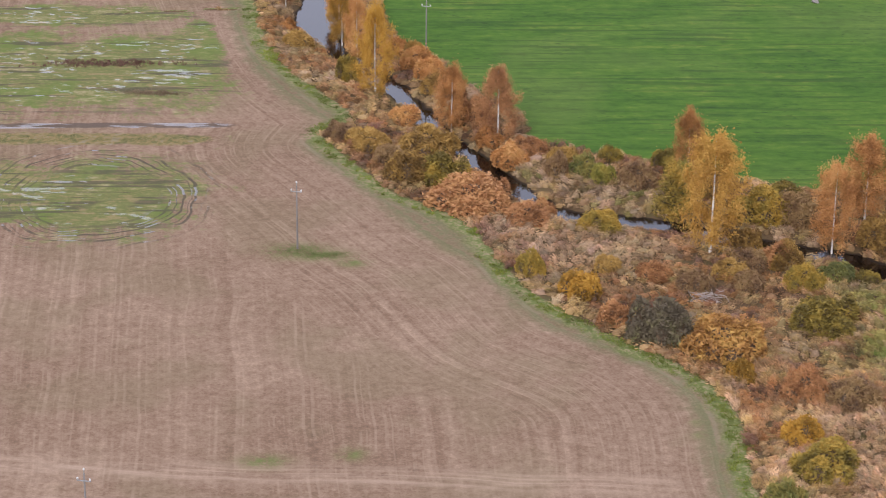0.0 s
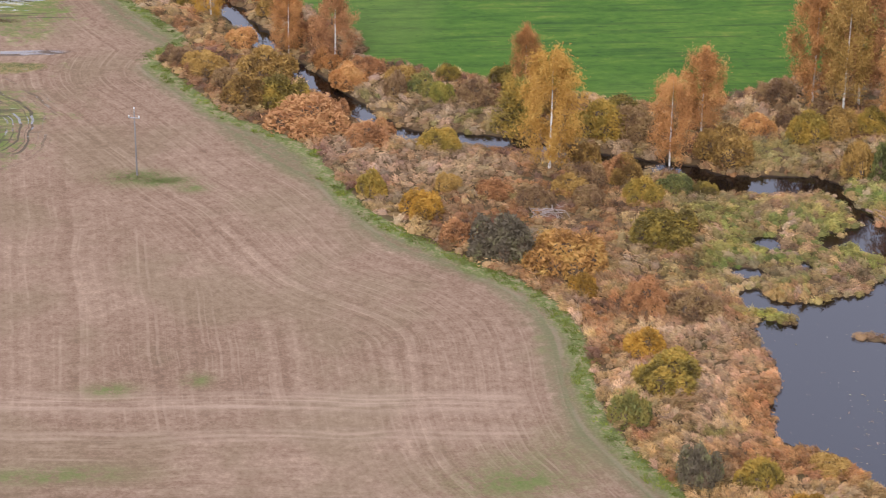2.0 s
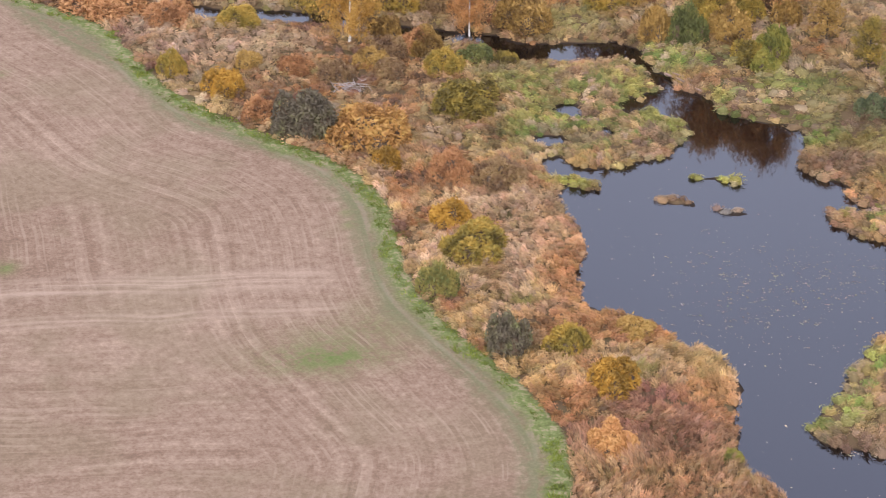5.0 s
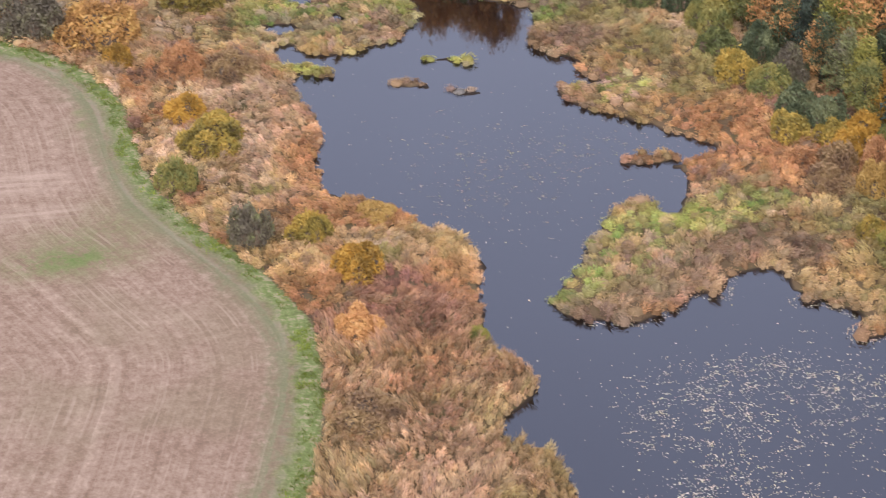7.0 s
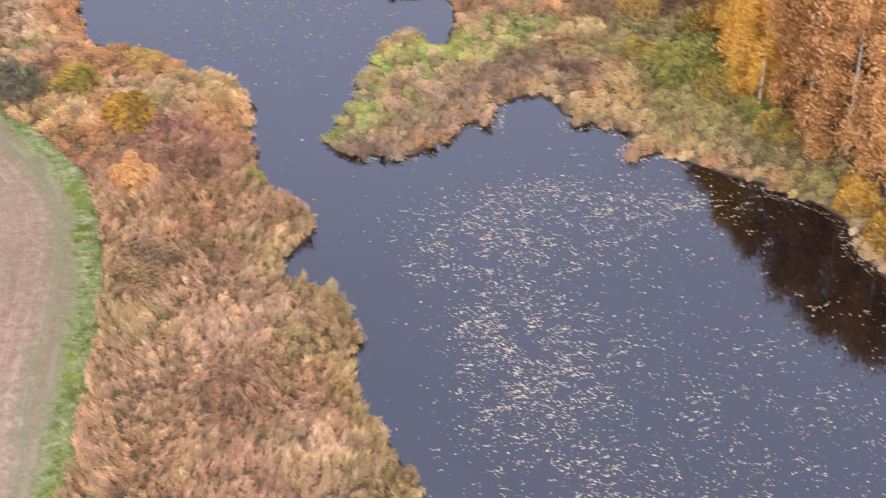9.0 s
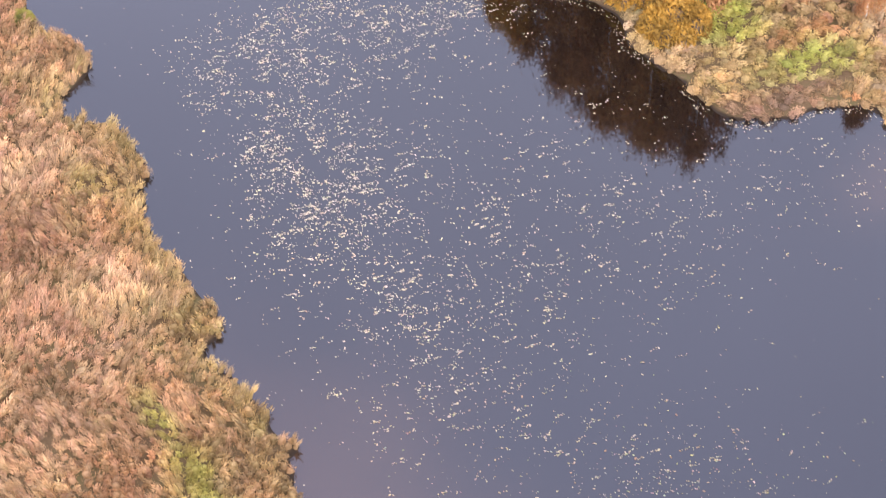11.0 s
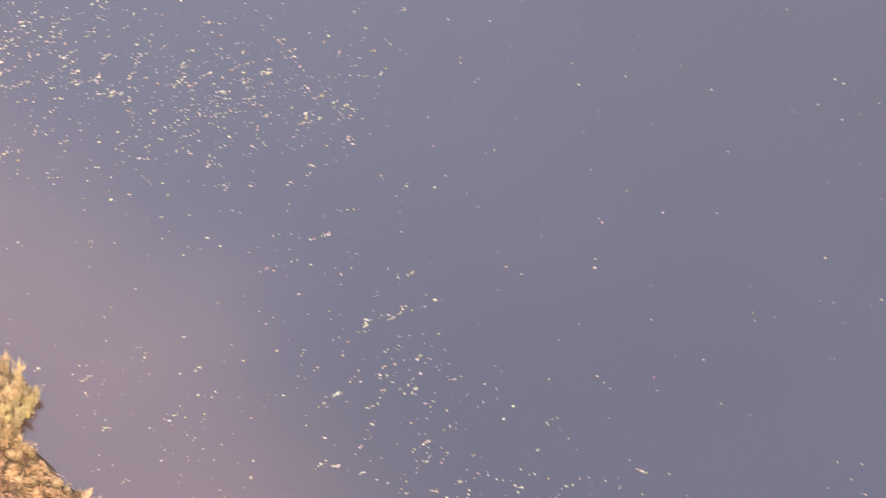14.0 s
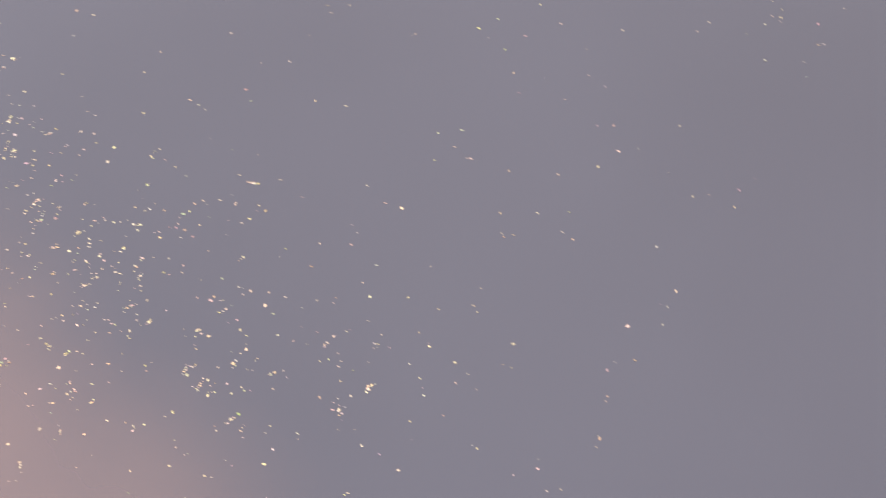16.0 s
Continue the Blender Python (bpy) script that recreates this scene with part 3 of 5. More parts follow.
zones["weeds"] = np.maximum(zones["weeds"], 0.45 * blobs(gx, gy, [(33.5, 223, 4.5, 6), (29, 221, 6, 4)]))
zones["band"] = np.clip(np.exp(-((gy - 236.3 + 0.06 * gx) / 2.1) ** 2) + 0.7 * np.exp(-((gy - 229 + 0.05 * gx) / 1.2) ** 2), 0, 1) * step(near_plan["field"], 2, 8)
zones["swath"] = np.hypot((gx - 4) / 1.7, gy - 178)
zones["headland"] = step(-gy, -236, -226) * step(near_plan["field"], 10, 22)
for key, values in zones.items():
    layer = ground_me.attributes.new(key, "FLOAT", "POINT")
    layer.data.foreach_set("value", values.astype(np.float32))
ground = tagged(new("ground", ground_me), "stubble field, grassy verge, marshy banks and green crop", "ground", kind="structure")

# ---- water ----
wx, wy = np.meshgrid(np.r_[np.arange(-40, 160, 2.0), np.arange(160, 420, 20)], np.r_[np.arange(-240, 40, 20), np.arange(40, 420, 2.0)])
wshape = wx.shape
wi = np.arange(wx.size).reshape(wshape)
water_me = mesh_from("water", np.c_[wx.ravel(), wy.ravel(), 0 * wx.ravel()],
                     np.stack([wi[:-1, :-1], wi[:-1, 1:], wi[1:, 1:], wi[1:, :-1]], -1).reshape(-1, 4), WATER)
wd = nearest(wx.ravel(), wy.ravel(), rounded(WEST_SHORE[14:] + SOUTH_SHORE[:4]))[0]
layer = water_me.attributes.new("murk_and_sheen", "FLOAT", "POINT")
# silt by the west shore; the second patch tints in a pinkish sky reflection
silt_and_sheen = np.maximum(step(-wd, -32, 2) * step(-wy.ravel(), -175, -95), 0.8 * blobs(wx.ravel(), wy.ravel(), [(130, 130, 12, 8)]))
layer.data.foreach_set("value", silt_and_sheen.astype(np.float32))
tagged(new("water", water_me), "calm dark pond and creek reflecting a grey sky", "water", kind="structure")


# ---- dead grass, reeds and sedge ----
TAN, PALE, STRAW = (0.392, 0.248, 0.131), (0.447, 0.305, 0.200), (0.414, 0.277, 0.120)
FOX, RED, UMBER = (0.393, 0.194, 0.084), (0.253, 0.124, 0.081), (0.239, 0.150, 0.095)
MOSS, LIME, FRESH = (0.24, 0.205, 0.072), (0.35, 0.335, 0.085), (0.185, 0.222, 0.055)
# colour, how strong, then place and half sizes of the patch
DRIFTS = [
    (PALE, 0.65, [(53, 250, 7, 7), (53, 241, 6, 8), (24, 300, 12, 6), (51, 168, 8, 7), (14, 309, 5, 5), (55, 152, 6, 8), (58, 175, 5, 8), (47, 140, 8, 8)]),
    (RED, 1.0, [(64, 202, 4.5, 3.5), (59, 205, 5, 3), (55, 198, 7, 5), (51, 161, 4, 5), (66, 187, 2.5, 4), (48, 150, 5, 6), (61, 197, 5, 5), (57, 183, 3, 5), (46, 120, 4, 5)]),
    (FOX, 0.85, [(57, 232, 4, 10), (55, 221, 6, 5), (62, 219, 6, 3.5), (44, 187, 4, 5), (57, 190, 5, 5), (60, 158, 3, 8), (48, 128, 5, 6), (66, 206, 3, 5), (49, 206, 5, 5), (106, 229, 6, 9), (101, 236, 7, 4), (109, 220, 4, 6), (55, 135, 5, 7)]),
    (STRAW, 0.8, [(66, 212, 4, 3.5), (47, 213, 4, 6), (47, 192, 4, 4), (69, 277, 9, 9), (122, 150, 9, 5), (62, 266, 6, 4), (98, 241, 4, 3), (107, 195, 6, 6), (110, 187, 6, 6), (96, 234, 5, 2.5)]),
    (LIME, 1.0, [(52.3, 134, 1.0, 3.5), (52.0, 128, 1.2, 4), (51.4, 122, 1.6, 4.5), (50.4, 115, 2, 5), (60, 166, 2, 3), (62.5, 255.5, 3, 2), (79, 254, 4, 2), (78, 266, 3, 4), (128, 149, 6, 4), (125, 160, 5, 5)]),
    (MOSS, 0.8, [(112, 190, 5, 8), (119, 172, 5, 8), (117, 183, 5, 8), (121, 198, 5, 8), (114, 196, 6, 9), (108, 205, 4, 3), (115, 205, 6, 6), (110, 244, 5, 6), (106, 238, 4, 3), (104, 250, 6, 6), (45, 178, 3, 6), (62, 180, 3, 3), (58, 143, 4, 8), (62, 284, 6, 5), (72, 302, 8, 4), (100, 262, 8, 10), (56, 104, 3, 8)]),
    (FRESH, 1.0, [(80, 204, 3, 5), (84, 208.5, 4, 3.5), (90, 209.5, 4.5, 3.2), (96, 211, 5, 3), (102, 211.5, 5, 2.4), (76, 198.5, 2, 2), (96, 264, 5, 3), (61, 270, 5, 3), (86, 288, 6, 4), (98, 276, 6, 6), (66, 266, 3, 2.5)]),
    ((0.211, 0.186, 0.167), 1.0, [(78.7, 246, 2.2, 1.5), (77.5, 194.5, 2.5, 1.6)]),
    (UMBER, 1.0, [(73.5, 249, 2, 1.5), (98, 203.5, 6, 4), (91, 201.5, 6, 4), (85, 197.5, 5, 3.5), (103, 201, 4, 4), (78, 195, 4, 2.5), (96, 255, 6, 4), (100, 266, 6, 3), (64, 171, 2.5, 4), (58, 128, 4, 5), (122, 146, 9, 3), (72, 265, 5, 4)]),
]


def drift_colour(x, y):
    n = soft_noise(x, y, 6.0, 21, 3)
    m = soft_noise(x, y, 2.2, 22, 3)
    stops = np.array([RED, UMBER, FOX, TAN, STRAW, PALE, TAN, MOSS])
    at = np.clip((0.62 * n + 0.38 * m - 0.25) / 0.52, 0, 0.999) * (len(stops) - 1)
    k = at.astype(int)
    colour = stops[k] + (stops[k + 1] - stops[k]) * (at - k)[:, None]
    for tone, strength, spots in DRIFTS:
        w = np.clip(1.25 * blobs(x, y, spots) + 0.9 * (m - 0.5), 0, 1) * strength * np.clip(2 * blobs(x, y, spots), 0, 1)
        colour = colour + (np.array(tone) - colour) * w[:, None]
    return colour


def scatter(boxes, per_metre, gap):
    """Jittered places on a grid inside boxes of x0, y0, x1, y1."""
    xs, ys = [], []
    for x0, y0, x1, y1 in boxes:
        n = int((x1 - x0) * (y1 - y0) * per_metre)
        xs.append(rng.uniform(x0, x1, n))
        ys.append(rng.uniform(y0, y1, n))
    return np.concatenate(xs), np.concatenate(ys)


def blades(name, cx, cy, cz, tall, colour, per, wide, reach, material, lean=0.5):
    """Tufts of bent blades, each a narrow two-piece strip, round the given places."""
    n = len(cx)
    a = rng.uniform(0, 2 * np.pi, (n, per))
    r = reach * np.sqrt(rng.uniform(0, 1, (n, per)))
    bx, by = cx[:, None] + r * np.cos(a), cy[:, None] + r * np.sin(a)
    h = tall[:, None] * rng.uniform(0.6, 1.1, (n, per)) * (1 - 0.35 * (r / reach) ** 2)
    comb = 2 * np.pi * 2.2 * soft_noise(cx, cy, 7.0, 31, 2)[:, None]
    round_off = r / reach
    lx = h * lean * (0.95 * np.cos(a) * round_off + 0.5 * np.cos(comb))
    ly = h * lean * (0.95 * np.sin(a) * round_off + 0.5 * np.sin(comb))
    w = wide * rng.uniform(0.6, 1.4, (n, per))
    b = a + rng.uniform(0, np.pi, (n, per))
    wx_, wy_ = w * np.cos(b), w * np.sin(b)
    z0 = cz[:, None] - 0.08 + 0 * h
    p0 = np.stack([bx - wx_ / 2, by - wy_ / 2, z0], -1)
    p1 = np.stack([bx + wx_ / 2, by + wy_ / 2, z0], -1)
    p2 = np.stack([bx + lx, by + ly, z0 + h], -1)
    verts = np.stack([p0, p1, p2], 2).reshape(-1, 3)
    faces = np.arange(len(verts)).reshape(-1, 3)
    tint = np.repeat(colour, per * 3, 0) * np.repeat(rng.uniform(0.8, 1.2, n * per), 3)[:, None]
    return mesh_from(name, verts, faces, material, tint)


def tussocks(name, cx, cy, cz, wide, tall, upright, colour, per, material, blade=0.5, thick=0.1):
    """Round tufts: a filler mound, darkened to paint in shade between blades, leaning with its neighbours, under blades
    that fall outwards from its crown.
    """
    n, sides = len(cx), 6
    comb = 2 * np.pi * 1.6 * soft_noise(cx, cy, 9.0, 31, 2) + rng.normal(0, 0.5, n)
    lean_x, lean_y = 0.3 * tall * np.cos(comb), 0.3 * tall * np.sin(comb)
    ring = rng.uniform(0, 2 * np.pi, (n, 1)) + np.linspace(0, 2 * np.pi, sides + 1)[None, :-1]
    lumpy = rng.uniform(0.75, 1.2, (n, sides))
    stretch_x, stretch_y = wide * rng.uniform(0.8, 1.25, n), wide * rng.uniform(0.8, 1.25, n)
    levels = []
    for radius, rise in ((0.74, -0.15), (0.62, 0.34)):
        r = radius * lumpy * rng.uniform(0.9, 1.1, (n, sides))
        levels.append(np.stack([(cx + lean_x * max(rise, 0))[:, None] + stretch_x[:, None] * r * np.cos(ring), (cy + lean_y * max(rise, 0))[:, None] + stretch_y[:, None] * r * np.sin(ring),
                                (cz + np.where(rise < 0, rise, rise * tall))[:, None] + 0 * ring], -1))
    peak = np.stack([cx + lean_x, cy + lean_y, cz + 0.6 * tall], -1)[:, None]
    dome = np.concatenate(levels + [peak], 1)
    tris = []
    for a in range(sides):
        b = (a + 1) % sides
        tris += [[a, b, sides + b], [a, sides + b, sides + a], [sides + a, sides + b, 2 * sides]]
    size = 2 * sides + 1
    dome_faces = (np.array(tris)[None] + size * np.arange(n)[:, None, None]).reshape(-1, 3)
    a = rng.uniform(0, 2 * np.pi, (n, per))
    q = np.sqrt(rng.uniform(0, 1.0, (n, per)))
    rise = np.sqrt(np.clip(1.06 - q**2, 0.03, 1)) * rng.uniform(0.42, 0.76, (n, per))
    root = np.stack([cx[:, None] + lean_x[:, None] * rise + 1.1 * stretch_x[:, None] * q * np.cos(a), cy[:, None] + lean_y[:, None] * rise + 1.1 * stretch_y[:, None] * q * np.sin(a),
                     cz[:, None] + tall[:, None] * rise - 0.06], -1)
    up = upright[:, None]
    long = blade * np.clip(0.45 + 0.55 * tall[:, None], 0.5, 1.4) * rng.uniform(0.6, 1.15, (n, per)) * (1 - 0.45 * q**2) * (0.9 + 0.25 * up)
    way = np.stack([0.75 * q * np.cos(a) + 0.75 * np.cos(comb)[:, None] + rng.normal(0, 0.3, (n, per)), 0.75 * q * np.sin(a) + 0.75 * np.sin(comb)[:, None] + rng.normal(0, 0.3, (n, per)),
                    0.34 + 1.3 * up - 0.5 * q * (1 - up) + rng.normal(0, 0.2, (n, per))], -1)
    way /= np.linalg.norm(way, axis=-1, keepdims=True)
    tip = root + way * long[..., None]
    side = np.cross(way, rng.normal(0, 1, (n, per, 3)))
    side *= (thick * rng.uniform(0.7, 1.3, (n, per)) / (np.linalg.norm(side, axis=-1) + 1e-9))[..., None] / 2
    blade_verts = np.stack([root - side, root + side, tip], 2).reshape(-1, 3)
    verts = np.concatenate([dome.reshape(-1, 3), blade_verts])
    faces = np.concatenate([dome_faces, size * n + np.arange(len(blade_verts)).reshape(-1, 3)])
    # mounds at 0.62 of the blade colour: shade in the gaps, put into the tint
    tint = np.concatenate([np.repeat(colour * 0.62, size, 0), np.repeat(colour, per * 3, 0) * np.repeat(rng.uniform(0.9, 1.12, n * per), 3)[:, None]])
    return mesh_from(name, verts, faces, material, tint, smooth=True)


FEN = [(70, 274, 13, 14), (82, 207, 9, 7), (96, 211, 8, 5), (90, 272, 10, 8), (97, 241, 6, 4), (80, 290, 10, 5)]
BANKS = {"west": (28, 200, 71, 263, 0.8), "southwest": (28, 74, 71, 200, 0.62), "north": (-32, 263, 88, 408, 1.1), "fen": (56, 263, 88, 300, 0.8), "east": (71, 138, 142, 263, 0.95), "northeast": (88, 263, 122, 340, 1.3)}
BANK_WORDS = {"fen": "yellow-green and straw sedge hummocks between small pools", "southwest": "dense tan and pinkish reed with yellow-green sedge by the water", "west": "tall tussocks of dead grass in tan and fox red", "north": "tan and olive dead grass along the creek", "east": "brown and yellow-green sedge tussocks on the far bank",
              "northeast": "olive and tan sedge below the wood"}
for where, (x0, y0, x1, y1, gap) in BANKS.items():
    x, y = np.meshgrid(np.arange(x0, x1, gap), np.arange(y0, y1, gap))
    x, y = x.ravel() + rng.uniform(-0.5, 0.5, x.size) * gap, y.ravel() + rng.uniform(-0.5, 0.5, y.size) * gap
    p = plan_at(x, y)
    z = land_height(x, y, p)
    keep = (p["shore"] > -0.12 + 0.2 * step(y, 286, 298)) & (p["outer"] < -0.1 + 0.9 * (soft_noise(x, y, 1.5, 41) - 0.5)) & (p["crop"] < 0.3)
    # none under the wood, where it is too dark for grass
    keep &= (x < 127 - 0.12 * np.clip(y - 205, 0, 90)) | (y < 192)
    if where == "north":
        keep &= ~((x > 56) & (y < 300))
    keep &= rng.uniform(0, 1, len(x)) < 0.95 - 0.15 * (soft_noise(x, y, 2.5, 43, 2) < 0.42)
    x, y, z, shore = x[keep], y[keep], z[keep], p["shore"][keep]
    patch = soft_noise(x, y, 4.0, 51, 3)
    fen = np.clip(blobs(x, y, FEN) * 1.4, 0, 1)
    reed = step(-y, -205, -190) * step(-x, -72, -68)
    blur = 0.4 + 0.3 * fen
    colour = drift_colour(x + rng.normal(0, 1, len(x)) * blur, y + rng.normal(0, 1, len(x)) * blur)
    mound = np.array([UMBER, TAN, FRESH, STRAW, PALE, MOSS, FRESH, STRAW, LIME])[(np.clip(soft_noise(x, y, 3.6, 91, 2) * 1.9 - 0.45 + rng.normal(0, 0.07, len(x)), 0, 0.999) * 9).astype(int)]
    colour = colour + (mound - colour) * (0.75 * fen)[:, None]
    tan_reed = 1.3 * (0.5 * np.array(TAN) + 0.32 * np.array(RED) + 0.18 * np.array(PALE))
    colour = colour + (tan_reed - colour) * (0.6 * reed)[:, None]
    rim = reed * (1 - step(shore, 0.8, 4.2)) * (0.05 + 0.75 * soft_noise(x, y, 5, 95, 2))
    colour = colour + (0.5 * (np.array(MOSS) + np.array(STRAW)) - colour) * rim[:, None]
    lime = np.clip(1.1 * blobs(x, y, DRIFTS[4][2][:4]) + 0.8 * (patch - 0.55), 0, 0.8) * reed
    colour = colour + (np.array((0.36, 0.315, 0.085)) - colour) * lime[:, None]
    mottle = 0.6 + 0.8 * ((1 - reed) * soft_noise(x, y, 1.9, 93, 2) + reed * soft_noise(x, y, 1.2, 94, 2))
    colour = colour * (mottle * np.clip(rng.normal(1.0, 0.17, len(x)), 0.55, 1.5))[:, None] * (1 + rng.uniform(-0.05, 0.05, (len(x), 3)))
    if where in ("north", "northeast", "fen"):
        colour = colour * np.array((0.91, 0.94, 0.96))
    low = np.clip(blobs(x, y, DRIFTS[6][2] + DRIFTS[4][2]), 0, 1)
    tall = (0.45 + 0.9 * patch) * np.clip(rng.normal(1.0, 0.38, len(x)), 0.4, 2.0) * (1 - 0.2 * low) * (1 + 0.3 * reed)
    tall = tall * (0.8 + 0.2 * step(shore, 0, 1.5)) * (1 - 0.6 * blobs(x, y, [(73.5, 249, 2.5, 2), (79, 246, 2.2, 2)]))
    wide = gap * np.clip(rng.normal(0.66, 0.2, len(x)), 0.35, 1.25) * (1 + 0.2 * fen - 0.12 * reed)
    upright = np.clip(0.25 + 0.55 * reed - 0.2 * fen, 0, 1)
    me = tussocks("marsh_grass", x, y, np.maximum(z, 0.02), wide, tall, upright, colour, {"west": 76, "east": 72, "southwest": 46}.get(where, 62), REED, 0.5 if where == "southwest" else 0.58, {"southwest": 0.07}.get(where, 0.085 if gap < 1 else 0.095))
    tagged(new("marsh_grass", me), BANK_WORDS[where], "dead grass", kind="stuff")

# short green grass of the verge
x, y = scatter([(-40, 140, 60, 400)], 9.0, 0)
p = plan_at(x, y)
keep = (p["outer"] < 2.2 + 2.6 * (soft_noise(x, y, 4, 61) - 0.5)) & (p["outer"] > -0.7)
keep &= rng.uniform(0, 1, len(x)) < np.clip(0.95 * step(soft_noise(x, y, 1.6, 63, 3), 0.46, 0.64) + 0.05, 0, 1)
x, y = x[keep], y[keep]
z = height(x, y)
n = soft_noise(x, y, 3, 62, 3)
tone = np.array((0.075, 0.1, 0.018)) + (np.array((0.21, 0.25, 0.042)) - np.array((0.075, 0.1, 0.018))) * np.clip(1.8 * n - 0.45, 0, 1)[:, None]
tagged(new("verge_grass", blades("verge_grass", x, y, z, 0.2 + 0.28 * n, tone, 9, 0.12, 0.32, GRASS, 0.8)),
       "fresh green grass tufts along the stubble field", "grass", kind="stuff")

# green and dark weeds out in the fields
for spots, tone, tall, label in (([(-14.5, 298, 3.6, 1.6), (-11, 296.6, 3, 1.2)], (0.118, 0.143, 0.053), 0.2, "rank green weeds round the base of a pole"),
                                 ([(-48, 371.5, 9, 1.6)], (0.130, 0.077, 0.059), 0.6, "dark brown withered docks in wet grass"),
                                 ([(-39, 358, 4, 1.0)], (0.167, 0.124, 0.081), 0.35, "brown withered weeds in wet grass"),
                                 ([(-58, 338.5, 14, 1.3), (-38, 338.5, 10, 1.3)], (0.223, 0.186, 0.102), 0.2, "ochre grass strip along a field track")):
    xs, ys = [], []
    for cx, cy, a, b in spots:
        xs.append(cx + a * 0.55 * rng.normal(0, 1, 260))
        ys.append(cy + b * 0.55 * rng.normal(0, 1, 260))
    x, y = np.concatenate(xs), np.concatenate(ys)
    tagged(new("field_weeds", blades("field_weeds", x, y, height(x, y), np.full(len(x), tall), np.tile(np.array(tone), (len(x), 1)), 8, 0.14, 0.4, REED)),
           label, "weeds", kind="stuff")


# ---- shrubs ----
def leaf_cards(centres, size, droop=0.0, way=None, slim=0.5):
    """Small pointed leaves at the given places, one triangle each, along a way where one is given."""
    n = len(centres)
    u = rng.normal(0, 1, (n, 3)) if way is None else way + rng.normal(0, 0.42, (n, 3))
    u /= np.linalg.norm(u, axis=1)[:, None]
    u[:, 2] -= droop
    u /= np.linalg.norm(u, axis=1)[:, None]
    v = np.cross(u, rng.normal(0, 1, (n, 3)))
    v /= np.linalg.norm(v, axis=1)[:, None] + 1e-9
    s = size * rng.uniform(0.6, 1.4, (n, 1))
    verts = np.stack([centres - u * s - v * s * slim, centres - u * s * 0.7 + v * s * slim, centres + u * s * 1.2], 1).reshape(-1, 3)
    return verts, np.arange(n * 3).reshape(n, 3)


def shrub_meshes(seed, count):
    """Stems, an added dark core and leaves of a shrub two metres wide and one high, grown as several leaning clumps, to
    be sized.
    """
    r = np.random.default_rng(seed)
    lobes = [(r.uniform(-0.12, 0.12), r.uniform(-0.12, 0.12), r.uniform(0.5, 0.62), r.uniform(0.9, 1.0))]
    for k in range(r.integers(6, 9)):
        a, out = 2.4 * k + r.uniform(-0.4, 0.4), r.uniform(0.4, 0.62)
        lobes.append((out * math.cos(a), out * math.sin(a), r.uniform(0.3, 0.46), r.uniform(0.45, 0.86)))
    lobes = np.array(lobes)
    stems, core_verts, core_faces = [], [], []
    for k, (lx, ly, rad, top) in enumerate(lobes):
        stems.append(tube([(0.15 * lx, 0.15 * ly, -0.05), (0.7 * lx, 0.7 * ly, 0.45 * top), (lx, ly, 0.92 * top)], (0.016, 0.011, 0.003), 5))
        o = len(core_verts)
        # solid core added inside each clump, so gaps between leaves look shaded
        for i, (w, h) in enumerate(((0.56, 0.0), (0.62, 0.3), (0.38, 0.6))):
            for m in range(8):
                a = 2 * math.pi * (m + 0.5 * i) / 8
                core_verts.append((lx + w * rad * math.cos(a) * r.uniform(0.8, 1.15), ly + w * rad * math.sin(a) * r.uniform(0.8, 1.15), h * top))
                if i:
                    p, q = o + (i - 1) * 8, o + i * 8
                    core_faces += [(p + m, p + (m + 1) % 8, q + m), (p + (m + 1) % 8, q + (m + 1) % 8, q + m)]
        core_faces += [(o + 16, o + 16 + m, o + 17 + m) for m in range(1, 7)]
    # shoots over every clump, leaning out and up
    pick = r.choice(len(lobes), count, p=lobes[:, 2] ** 2 / (lobes[:, 2] ** 2).sum())
    lx, ly, rad, top = lobes[pick].T
    way = r.normal(0, 1, (count, 3))
    way[:, 2] = np.abs(way[:, 2]) * 0.95
    way /= np.linalg.norm(way, axis=1)[:, None]
    deep = 1.04 - 0.3 * r.random(count) ** 1.5
    deep = np.where(r.random(count) < 0.08, deep * r.uniform(1.0, 1.22, count), deep)
    centres = np.stack([lx + way[:, 0] * rad * deep, ly + way[:, 1] * rad * deep, 0.03 + way[:, 2] * top * deep], -1)
    return stems, (np.array(core_verts), np.array(core_faces)), leaf_cards(centres, 0.067 * math.sqrt(4600 / count), 0.0, way * np.array((0.45, 0.45, 0.1)) + np.array((0, 0, 0.16)), 0.5)


SHRUBS = []
for k in range(10):
    stems, core, (lv, lf) = shrub_meshes(100 + k, 5200 if k < 6 else 8600)
    SHRUBS.append(([mesh_from("stem", *stem, TWIG) for stem in stems], mesh_from("twig_mass", *core, TWIG, smooth=True), mesh_from("foliage", lv, lf)))


